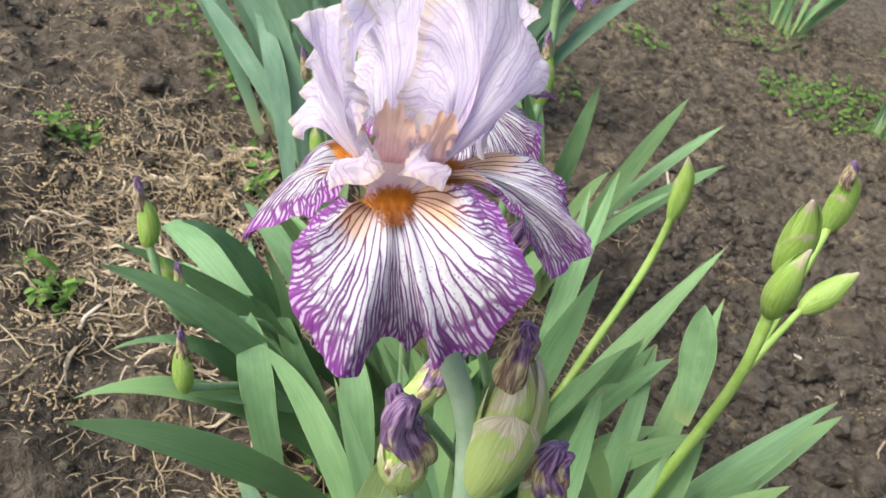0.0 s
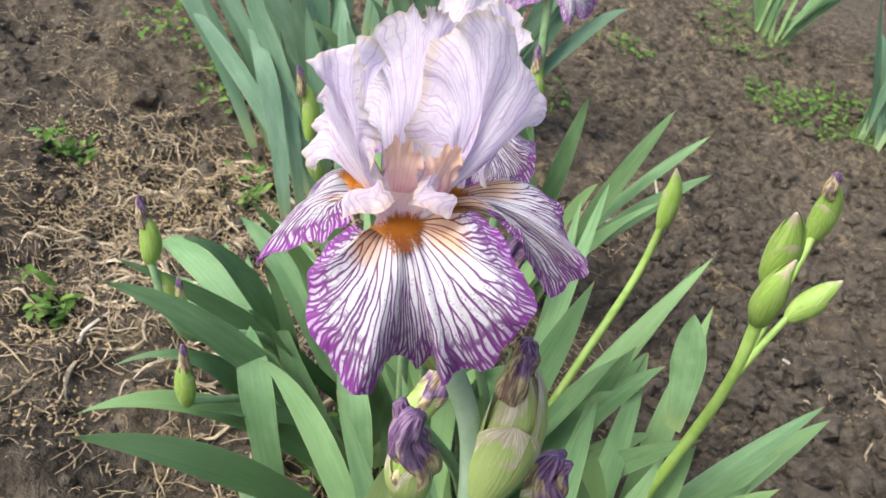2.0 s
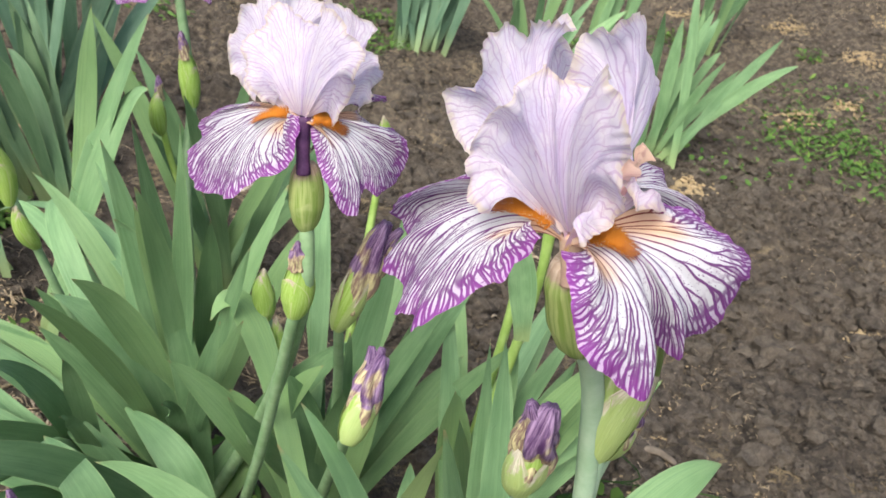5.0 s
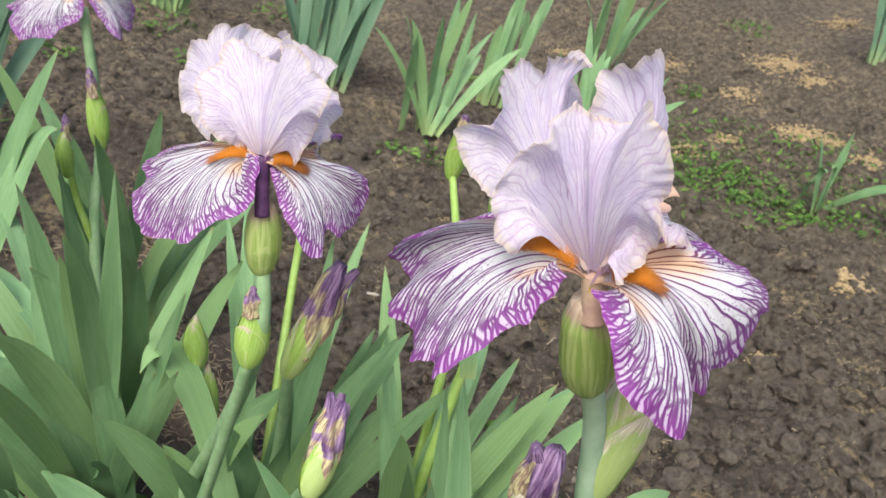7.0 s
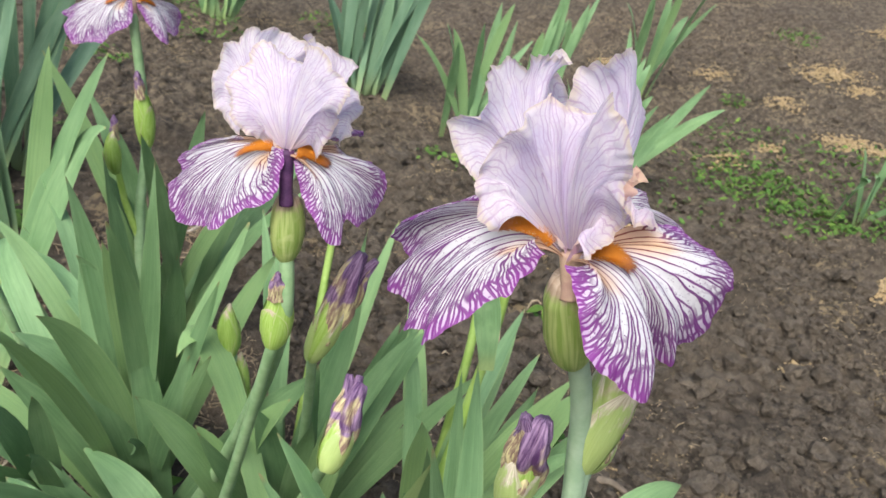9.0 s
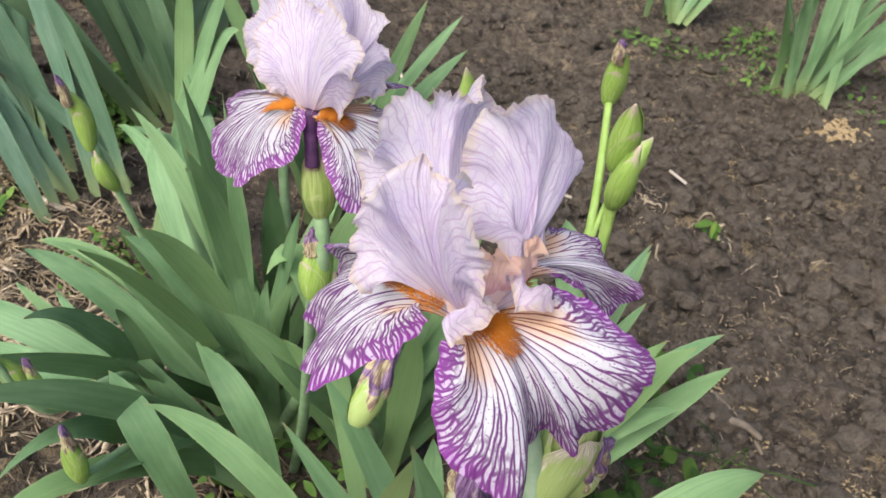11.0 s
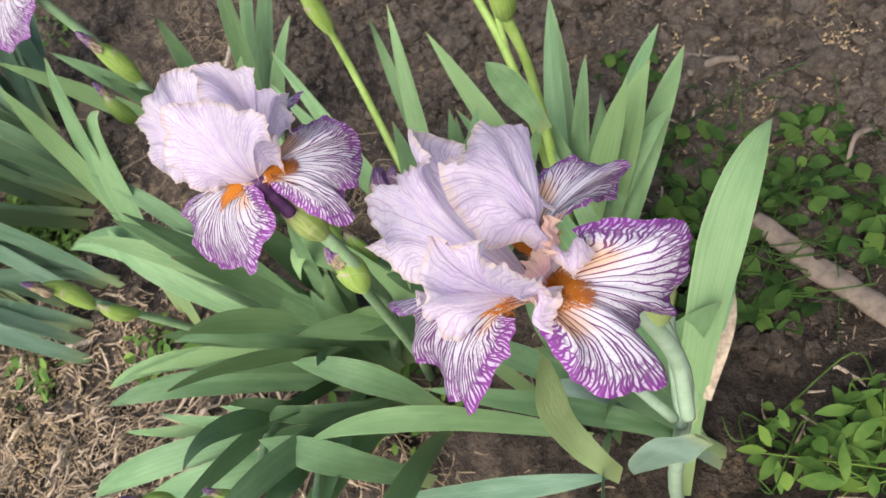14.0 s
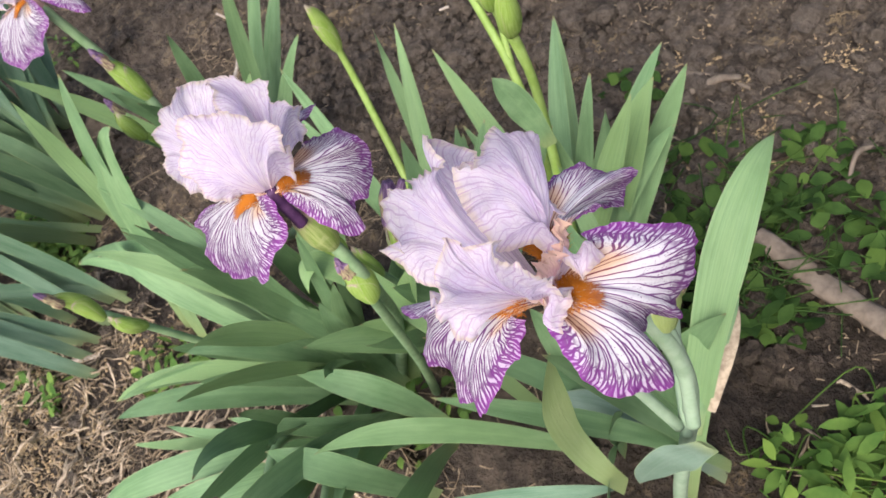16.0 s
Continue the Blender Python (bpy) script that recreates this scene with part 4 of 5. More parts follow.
sword(PLANT_L, (0.011, 0.52, -0.01), (-0.066, 0.438, 0.16), (-0.148, 0.485, 0.245), 0.03, 5.1)
sword(PLANT_L, (0.02, 0.48, -0.01), (-0.189, 0.494, 0.2), (-0.33, 0.597, 0.15), 0.036, 7.9)
sword(PLANT_L, (0.03, 0.45, -0.01), (-0.177, 0.448, 0.19), (-0.279, 0.538, 0.15), 0.038, 9.2)
sword(PLANT_L, (0.029, 0.448, -0.01), (-0.011, 0.446, 0.14), (-0.068, 0.532, 0.17), 0.04, 2.9)
sword(PLANT_L, (-0.041, 0.39, -0.01), (-0.095, 0.373, 0.18), (-0.141, 0.428, 0.233), 0.038, 6.6)
sword(PLANT_L, (0.0, 0.52, -0.01), (-0.131, 0.5, 0.16), (-0.209, 0.579, 0.2), 0.018, 4.8)
sword(PLANT_L, (0.0, 0.5, -0.01), (-0.16, 0.531, 0.15), (-0.256, 0.621, 0.17), 0.02, 1.7)
sword(PLANT_B, (0.12, 0.3, -0.01), (0.05, 0.469, 0.27), (-0.005, 0.475, 0.31), 0.034, 8.1)
sword(PLANT_B, (-0.091, 0.351, 0.1), (-0.018, 0.234, 0.19), (0.073, 0.148, 0.2), 0.024, 3.8, LEAF_BLUE)
sword(PLANT_B, (0.073, 0.148, 0.2), (0.055, 0.171, 0.31), (0.057, 0.144, 0.46), 0.034, 5.6, LEAF_LIME)
sword(PLANT_B, (0.128, 0.149, 0.04), (0.254, 0.181, 0.28), (0.384, 0.218, 0.326), 0.044, 2.6)
sword(PLANT_B, (0.165, 0.152, 0.15), (0.218, 0.171, 0.2), (0.28, 0.184, 0.22), 0.026, 4.1)
sword(PLANT_B, (0.186, 0.148, 0.17), (0.233, 0.162, 0.2), (0.281, 0.189, 0.2), 0.015, 7.2, DEAD_LEAF)

# the bloom nearest to the camera
iris_flower(PLANT_B, (0.028, 0.058, 0.640), (-0.17, 0.22, 0.96), FALLS_FRONT, STANDARDS_FRONT, 1.3, -0.018)
part("ovary", tube_mesh("ovary", local(PLANT_B, ((0.059, 0.069, 0.580), (0.046, 0.064, 0.604), (0.031, 0.059, 0.630))), [0.0058, 0.0104, 0.0126, 0.0128, 0.0114, 0.0070], 16, 20, 0.9, 0.06), OVARY, PLANT_B, "swollen yellow-green sheath under the flower")
stem(PLANT_B, ((0.125, 0.150, -0.01), (0.100, 0.110, 0.20), (0.104, 0.074, 0.42), (0.086, 0.075, 0.532), (0.059, 0.069, 0.586)), 0.0066, 0.0050, STEM_PALE)
bud(PLANT_B, (0.096, 0.075, 0.508), (0.088, 0.064, 0.610), 0.0126, 2.0, 0.35, True)
stem(PLANT_B, ((0.094, 0.066, 0.40), (0.101, 0.072, 0.46), (0.097, 0.075, 0.512)), 0.0050, 0.0046, STEM_PALE)
wilted(PLANT_B, (0.066, 0.085, 0.482), (0.055, 0.069, 0.546), 0.0112, 3)
stem(PLANT_B, ((0.093, 0.080, 0.38), (0.078, 0.088, 0.44), (0.066, 0.085, 0.486)), 0.0042, 0.0036, STEM_PALE)
wilted(PLANT_B, (0.128, 0.098, 0.484), (0.120, 0.087, 0.537), 0.0092, 8)
stem(PLANT_B, ((0.094, 0.075, 0.37), (0.118, 0.095, 0.43), (0.128, 0.098, 0.488)), 0.0042, 0.0034, STEM_PALE)

# the second bloom
iris_flower(PLANT_A, (-0.003, 0.304, 0.580), (-0.12, 0.20, 0.97), FALLS_SECOND, STANDARDS_SECOND, 4.9, -0.034, DARK_TUBE, 0.0, 1.0, 0)
part("ovary", tube_mesh("ovary", local(PLANT_A, ((0.0115, 0.306, 0.503), (0.0085, 0.306, 0.526), (0.004, 0.305, 0.550))), [0.0050, 0.0092, 0.0118, 0.0116, 0.0100, 0.0066], 16, 20, 0.9, 0.06), OVARY, PLANT_A, "swollen yellow-green sheath under the flower")
stem(PLANT_A, ((0.03, 0.55, -0.01), (0.045, 0.44, 0.22), (0.020, 0.312, 0.43), (0.0115, 0.306, 0.508)), 0.0075, 0.0050)
bud(PLANT_A, (0.012, 0.301, 0.436), (0.007, 0.303, 0.495), 0.0112, 1.0, 0.5)
stem(PLANT_A, ((0.05, 0.50, -0.01), (0.035, 0.40, 0.20), (0.012, 0.301, 0.440)), 0.0062, 0.0042)
bud(PLANT_A, (0.053, 0.500, 0.292), (0.044, 0.500, 0.354), 0.0112, 3.6, 0.15, purple=False)
bud(PLANT_A, (0.074, 0.500, 0.230), (0.063, 0.500, 0.298), 0.0105, 5.6, 0.1, purple=False)
stem(PLANT_A, ((0.11, 0.52, -0.01), (0.095, 0.505, 0.15), (0.074, 0.500, 0.235), (0.054, 0.500, 0.298)), 0.0055, 0.0040)

# stalk with plump green buds
stem(PLANT_C, ((0.25, 0.40, -0.01), (0.270, 0.405, 0.22), (0.284, 0.412, 0.37), (0.278, 0.411, 0.458)), 0.0062, 0.0042, LIME)
stem(PLANT_C, ((0.283, 0.412, 0.40), (0.276, 0.414, 0.45), (0.267, 0.412, 0.494)), 0.0038, 0.0032, LIME)
stem(PLANT_C, ((0.28, 0.44, -0.01), (0.292, 0.45, 0.22), (0.312, 0.490, 0.36), (0.347, 0.607, 0.456)), 0.0060, 0.0040, LIME)
stem(PLANT_C, ((0.308, 0.480, 0.33), (0.318, 0.492, 0.37), (0.334, 0.512, 0.413)), 0.0038, 0.0030, LIME)
bud(PLANT_C, (0.347, 0.607, 0.448), (0.328, 0.584, 0.530), 0.0128, 1.4, 0.4)
bud(PLANT_C, (0.267, 0.412, 0.488), (0.252, 0.388, 0.566), 0.0128, 2.2, 0.25, purple=False)
bud(PLANT_C, (0.334, 0.512, 0.408), (0.364, 0.524, 0.462), 0.0118, 3.1, 0.2, purple=False)
bud(PLANT_C, (0.278, 0.410, 0.451), (0.270, 0.388, 0.530), 0.0118, 4.2, 0.2, purple=False)

# slender stalk with one green bud
stem(PLANT_D, ((0.16, 0.52, -0.01), (0.180, 0.58, 0.13), (0.223, 0.690, 0.280), (0.225, 0.698, 0.370)), 0.0060, 0.0042, LIME)
bud(PLANT_D, (0.226, 0.700, 0.355), (0.210, 0.690, 0.442), 0.0108, 0.7, 0.25, purple=False)
# two faded blooms on a short stalk
stem(PLANT_D, ((0.14, 0.50, -0.01), (0.100, 0.38, 0.20), (0.045, 0.244, 0.380)), 0.0065, 0.0042)
wilted(PLANT_D, (0.045, 0.243, 0.370), (0.066, 0.263, 0.428), 0.0112, 5)
stem(PLANT_D, ((0.15, 0.52, -0.01), (0.115, 0.43, 0.22), (0.060, 0.336, 0.405)), 0.0060, 0.0040)
wilted(PLANT_D, (0.060, 0.336, 0.400), (0.073, 0.320, 0.500), 0.0118, 12)

# budding stalks on the west side
stem(PLANT_L, ((-0.05, 0.52, -0.01), (-0.12, 0.45, 0.20), (-0.180, 0.368, 0.250), (-0.219, 0.362, 0.324)), 0.0058, 0.0034)
bud(PLANT_L, (-0.219, 0.362, 0.319), (-0.234, 0.360, 0.385), 0.0092, 0.9, 0.8)
bud(PLANT_L, (-0.197, 0.365, 0.273), (-0.217, 0.365, 0.315), 0.0088, 2.4, 0.2, purple=False)
bud(PLANT_L, (-0.180, 0.370, 0.246), (-0.195, 0.370, 0.308), 0.0080, 6.1, 0.4)
stem(PLANT_L, ((-0.06, 0.50, -0.01), (-0.10, 0.42, 0.15), (-0.152, 0.330, 0.210)), 0.0050, 0.0032)
bud(PLANT_L, (-0.152, 0.330, 0.205), (-0.165, 0.330, 0.274), 0.0092, 3.3, 0.7)
stem(PLANT_A, ((0.00, 0.58, -0.01), (-0.085, 0.60, 0.16), (-0.165, 0.590, 0.37)), 0.0062, 0.0036)
bud(PLANT_A, (-0.168, 0.588, 0.365), (-0.191, 0.576, 0.447), 0.0090, 1.9, 0.6)
bud(PLANT_A, (-0.145, 0.590, 0.320), (-0.165, 0.582, 0.372), 0.0082, 5.2, 0.3, purple=False)

# ---- the third plant, behind the clump ----
PLANT_E = thing("iris_plant", (0.12, 1.00, 0.0), "iris with a purple-veined bloom on a tall branched stalk", "iris", "iris plants of the rows behind")
iris_flower(PLANT_E, (0.002, 0.910, 0.527), (-0.2, 0.1, 0.96), FALLS_SECOND, STANDARDS_SECOND, 7.7, -0.020, None, 25.0, 0.95, 0)
stem(PLANT_E, ((0.10, 0.92, -0.01), (0.058, 0.862, 0.06), (0.034, 0.880, 0.247), (0.034, 0.900, 0.36), (0.004, 0.910, 0.512)), 0.0080, 0.0056)
bud(PLANT_E, (0.036, 0.898, 0.345), (0.014, 0.900, 0.444), 0.0125, 2.8, 0.5)
stem(PLANT_E, ((0.035, 0.878, 0.225), (0.014, 0.880, 0.275), (-0.001, 0.880, 0.325)), 0.0050, 0.0040, LIME)
bud(PLANT_E, (-0.001, 0.880, 0.315), (-0.011, 0.880, 0.392), 0.0100, 4.4, 0.7)
for k in range(11):
    a = radians(150 + 22 * k)
    r = 0.16 + 0.05 * math.sin(k * 2.1)
    leaf(PLANT_E, (0.12, 1.00, 0), (0.12 + r * math.cos(a), 1.0 + r * math.sin(a), 0.36 + 0.06 * math.sin(k * 1.7)), 0.030, 0.04, 20 + k * 1.9)


# ---- more irises in the rows behind ----
def tuft(x, y, count, tall, wide, seed, label, material, lean=(0, 0)):
    z = rise(x, y)
    p = thing("iris_plant", (x, y, z), label, "iris", "iris plants of the rows behind")
    rnd = random.Random(seed)
    for k in range(count):
        f = (k + 0.5) / count * 2 - 1
        h = 1.35 * tall * rnd.uniform(0.72, 1.08)
        tx = f * wide + lean[0] + rnd.gauss(0, 0.055)
        ty = lean[1] + rnd.gauss(0, 0.07)
        b = (x + f * 0.05 + rnd.gauss(0, 0.02), y + rnd.gauss(0, 0.025), z)
        leaf(p, b, (x + tx, y + ty, z + h * (1 - 0.35 * abs(f))), rnd.uniform(0.028, 0.044), rnd.uniform(0.0, 0.10), seed + k * 2.3, material, 12, rnd.uniform(-0.5, 0.5))
    return p


NO_BLOOM = "iris plant without bloom, upright blue-green sword leaves"
tuft(-0.36, 1.20, 16, 0.44, 0.30, 101, NO_BLOOM, LEAF_BLUE, (-0.26, 0.08))
tuft(-0.10, 1.62, 20, 0.46, 0.20, 117, NO_BLOOM, LEAF_BLUE)
tuft(-0.38, 1.85, 16, 0.46, 0.2, 131, NO_BLOOM, LEAF_BLUE)
tuft(1.42, 1.62, 15, 0.36, 0.24, 143, "iris plant without bloom, fan of yellow-green leaves", LEAF)
tuft(1.25, 2.08, 11, 0.36, 0.18, 155, NO_BLOOM, LEAF)
tuft(1.00, 2.42, 18, 0.42, 0.22, 167, NO_BLOOM, LEAF_BLUE)
tuft(1.12, 2.60, 14, 0.42, 0.2, 179, NO_BLOOM, LEAF_BLUE)
tuft(1.70, 2.36, 8, 0.40, 0.08, 183, NO_BLOOM, LEAF)
tuft(2.20, 2.42, 9, 0.42, 0.24, 191, NO_BLOOM, LEAF)
tuft(2.16, 1.30, 5, 0.18, 0.16, 205, "small young iris with a few arching leaves", LEAF)
tuft(2.24, 1.03, 7, 0.34, 0.18, 211, NO_BLOOM, LEAF)
tuft(3.64, 2.23, 8, 0.50, 0.18, 223, NO_BLOOM, LEAF_BLUE)
tuft(0.70, 3.20, 12, 0.40, 0.2, 239, NO_BLOOM, LEAF)


tuft(-0.25, 1.06, 10, 0.27, 0.17, 251, "low iris with broad blue-green leaves that lean outwards", LEAF_BLUE, (-0.16, 0.05))
tuft(-0.12, 1.28, 11, 0.30, 0.18, 263, "iris plant without bloom, broad arching green leaves", LEAF_DARK, (-0.17, 0.02))
leaf(PLANT_E, (-0.13, 0.90, 0), (-0.036, 0.800, 0.490), 0.042, 0.06, 71.3)
leaf(PLANT_E, (-0.12, 0.88, 0), (-0.031, 0.800, 0.404), 0.040, 0.14, 73.9)
leaf(PLANT_E, (-0.08, 0.92, 0), (-0.092, 0.828, 0.485), 0.034, 0.05, 75.2)


def fan(plant, base, spread, count, seed, tall=0.38, turn=0.0):
    """More leaves of a clump, in a fan that lies along one line."""
    rnd = random.Random(seed)
    for k in range(count):
        f = (k + 0.5) / count * 2 - 1 + rnd.gauss(0, 0.1)
        h = tall * rnd.uniform(0.75, 1.05) * (1 - 0.28 * abs(f))
        dx = f * spread
        dy = rnd.gauss(-0.06, 0.05)
        c, s = math.cos(turn), math.sin(turn)
        leaf(plant, base, (base[0] + dx * c - dy * s, base[1] + dx * s + dy * c, h), rnd.uniform(0.030, 0.042), rnd.uniform(0.0, 0.06), seed + k * 2.9, None, 18, rnd.uniform(-0.35, 0.35))


fan(PLANT_A, (0.02, 0.62, 0), 0.18, 5, 301, 0.42, 0.15)
fan(PLANT_A, (0.02, 0.54, 0), 0.18, 4, 317, 0.44, -0.1)
fan(PLANT_D, (0.14, 0.47, 0), 0.20, 8, 347, 0.40, 0.1)
fan(PLANT_C, (0.28, 0.42, 0), 0.17, 6, 373, 0.36, 0.4)
fan(PLANT_B, (0.16, 0.27, 0), 0.17, 6, 389, 0.38, 0.2)


# ---- ground ----
def spread_axis(lo, hi, step, far):
    mid = list(np.arange(lo, hi, step))
    out, d, a = [], step, hi
    while a < far:
        out.append(a)
        d *= 1.22
        a += d
    back, d, a = [], step * 1.22, lo - step * 1.22
    while a > -far:
        back.append(a)
        d *= 1.22
        a -= d
    return np.array(back[::-1] + mid + out)


def soil_height(x, y):
    p = Vector((x, y, 0))
    h = 0.030 * noise.fractal(p * 2.3, 1.0, 2.0, 3) + 0.026 * noise.fractal(p * 13, 0.7, 2.1, 4)
    d = noise.voronoi(p * 19 + Vector((0.6 * noise.noise(p * 25), 0.6 * noise.noise(p * 25 + Vector((7, 0, 0))), 0)))[0]
    h += 0.030 * max(0.0, 0.55 - d[0]) * max(0.1, 0.7 + noise.noise(p * 3.1))
    return h - 0.012


def ground_z(x, y):
    return rise(x, y) + soil_height(x, y)


def build_ground():
    xs, ys = spread_axis(-1.3, 3.4, 0.0125, 60), spread_axis(-0.3, 3.5, 0.0125, 60)
    verts = []
    for y in ys:
        for x in xs:
            near = -1.5 < x < 3.8 and -0.5 < y < 3.9
            verts.append((x, y, rise(x, y) + (soil_height(x, y) if near else 0.03 * noise.noise(Vector((x, y, 0)) * 2) - 0.012)))
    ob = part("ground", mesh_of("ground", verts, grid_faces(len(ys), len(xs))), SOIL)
    return tagged(ob, "dug dark brown garden soil with clods", "ground", kind="structure")


build_ground()


def lump(seed, verts, faces, place, r, flat, shape=None):
    rnd = random.Random(seed)
    k = len(verts)
    bm = shape or LUMP
    off = Vector((rnd.uniform(0, 90), rnd.uniform(0, 90), 0))
    sx, sy = rnd.uniform(0.75, 1.3), rnd.uniform(0.75, 1.3)
    for p in bm[0]:
        q = p * (1 + 0.55 * noise.noise(p * 1.6 + off) + 0.35 * noise.noise(p * 3.9 + off))
        verts.append((place[0] + q.x * r * sx, place[1] + q.y * r * sy, place[2] + q.z * r * flat))
    faces += [(a + k, b + k, c + k) for a, b, c in bm[1]]


_b = bmesh.new()
bmesh.ops.create_icosphere(_b, subdivisions=2, radius=1)
LUMP = ([v.co.copy() for v in _b.verts], [tuple(v.index for v in f.verts) for f in _b.faces])
_b.free()
_b = bmesh.new()
bmesh.ops.create_icosphere(_b, subdivisions=1, radius=1)
CRUMB = ([v.co.copy() for v in _b.verts], [tuple(v.index for v in f.verts) for f in _b.faces])
_b.free()


def build_clods():
    rnd = random.Random(5)
    verts, faces = [], []
    for k in range(15000):
        x, y = rnd.uniform(-1.1, 3.4), rnd.uniform(-0.2, 3.4)
        if noise.noise(Vector((x * 2.2, y * 2.2, 4))) < -0.32:
            continue
        r = min(0.002 + rnd.expovariate(1 / 0.0034), 0.011 if x < 1.0 and y < 1.0 else 0.020)
        lump(k, verts, faces, (x, y, ground_z(x, y) + r * 0.15), r, 0.72)
    for k in range(14000):
        x, y = 0.30 + 1.5 * rnd.random() ** 1.2, rnd.uniform(0.0, 1.7)
        if noise.noise(Vector((x * 3.2, y * 3.2, 8))) < -0.25:
            continue
        r = min(0.0015 + rnd.expovariate(1 / 0.0036), 0.016)
        lump(k, verts, faces, (x, y, ground_z(x, y) + r * 0.25), r, 0.85, CRUMB if r < 0.005 else None)
    for k in range(1500):
        x, y = rnd.uniform(0.45, 1.9), rnd.uniform(0.15, 2.0)
        if noise.noise(Vector((x * 2.7, y * 2.7, 14))) < -0.10:
            continue
        r = min(0.008 + rnd.expovariate(1 / 0.006), 0.028) * (0.8 if x < 0.6 else 1.0)
        lump(k + 7000, verts, faces, (x, y, ground_z(x, y) + r * 0.30), r, 0.80)
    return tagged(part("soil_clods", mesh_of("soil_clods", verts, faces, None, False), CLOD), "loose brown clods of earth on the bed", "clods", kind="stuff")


build_clods()


STRAW_SPOTS = ((3.69, 2.59, 0.13), (3.22, 1.92, 0.12), (1.68, 0.85, 0.10), (1.61, 0.64, 0.07), (-0.39, 0.91, 0.12), (-0.52, 0.68, 0.10), (-0.30, 1.21, 0.10), (1.10, 3.65, 0.30), (2.38, 3.31, 0.20), (0.79, 0.67, 0.10), (0.66, 0.39, 0.06), (0.86, 0.61, 0.05), (0.64, 1.12, 0.08), (0.75, 1.08, 0.08), (0.27, 1.49, 0.08), (0.80, 0.43, 0.05), (0.66, 0.44, 0.04), (0.55, 0.48, 0.06))


def build_straw():
    rnd = random.Random(9)
    verts, faces = [], []
    made = 0
    while made < 20000:
        x, y = rnd.uniform(-1.1, 3.4), rnd.uniform(-0.2, 3.4)
        west = math.exp(-((x + 0.42) ** 2 + (y - 0.85) ** 2) / 0.10) + sum(0.9 * math.exp(-((x - a) ** 2 + (y - b) ** 2) / (r * r)) for a, b, r in STRAW_SPOTS)
        patch = noise.noise(Vector((x * 3.3, y * 3.3, 9)))
        if rnd.random() > 0.6 * west + max(0.0, patch - 0.12) * (0.5 if x > 0.3 else 1.8) + 0.02:
            continue
        made += 1
        a, l = rnd.uniform(0, 6.28), 0.005 + rnd.expovariate(1 / (0.004 if x > 0.3 else 0.014))
        l = min(l, 0.07)
        r = rnd.uniform(0.0004, 0.0011) * (1.5 if x < 0.0 and rnd.random() < 0.4 else 1.0)
        z = ground_z(x, y)
        d = Vector((math.cos(a), math.sin(a), rnd.uniform(-0.1, 0.35)))
        s = Vector((-math.sin(a), math.cos(a), 0))
        bend = s * rnd.gauss(0, 0.10) * l
        k = len(verts)
        for i in range(4):
            f = i / 3
            c = Vector((x, y, z + 0.003)) + d * (l * (f - 0.5)) + bend * (4 * f * (1 - f))
            c.z = max(c.z, ground_z(c.x, c.y) + 0.001) + 0.002 * math.sin(3 * f)
            for q in (s, Vector((0, 0, 0.9)), -s):
                verts.append(c + q * r)
        for i in range(3):
            for j in range(3):
                faces.append((k + i * 3 + j, k + i * 3 + (j + 1) % 3, k + i * 3 + 3 + (j + 1) % 3, k + i * 3 + 3 + j))
    return tagged(part("dry_straw", mesh_of("dry_straw", verts, faces), STRAW), "dry straw and withered grass scattered on the soil", "straw", kind="stuff")


build_straw()


def build_dead_leaves():
    """Withered, curled strips of old iris leaves round the clump."""
    rnd = random.Random(23)
    verts, faces = [], []
    for x0, y0, rx, ry, count in ((-0.36, 0.74, 0.18, 0.18, 280), (-0.16, 0.62, 0.12, 0.12, 160), (-0.42, 1.00, 0.16, 0.14, 150), (0.50, 0.52, 0.10, 0.14, 70), (0.85, 1.05, 0.25, 0.20, 60), (0.28, 0.10, 0.10, 0.06, 16)):
        for _ in range(count):
            x, y = rnd.gauss(x0, rx * 0.6), rnd.gauss(y0, ry * 0.6)
            a, l = rnd.uniform(0, 6.28), rnd.uniform(0.022, 0.085) * (1.0 if x0 < 0.1 else 0.6)
            w = rnd.uniform(0.0010, 0.0036)
            d, side = Vector((math.cos(a), math.sin(a), 0)), Vector((-math.sin(a), math.cos(a), 0))
            bow, lift, roll = rnd.gauss(0, 0.22) * l, rnd.uniform(0.0, 0.010), rnd.uniform(-0.9, 0.9)
            k = len(verts)
            for i in range(7):
                f = i / 6
                c = Vector((x, y, 0)) + d * (l * (f - 0.5)) + side * (bow * 4 * f * (1 - f))
                c.z = ground_z(c.x, c.y) + 0.004 + lift * math.sin(2.6 * f + a)
                g = w * (0.35 + 0.65 * math.sin(math.pi * min(max(f, 0.06), 0.94)))
                t = roll + 1.6 * f * math.sin(a * 3)
                q = side * math.cos(t) + Vector((0, 0, math.sin(t)))
                up = Vector((0, 0, 1)) * math.cos(t) - side * math.sin(t)
                for e, h in ((-1, 0.5), (0, -0.15), (1, 0.5), (0, -0.5)):
                    verts.append(c + q * (g * e) + up * (g * h))
            for i in range(6):
                for j in range(4):
                    faces.append((k + i * 4 + j, k + i * 4 + (j + 1) % 4, k + i * 4 + 4 + (j + 1) % 4, k + i * 4 + 4 + j))
    return tagged(part("withered_leaves", mesh_of("withered_leaves", verts, faces), DEAD_LEAF), "pale withered iris leaves and stalks on the soil", "leaf litter", kind="stuff")


build_dead_leaves()


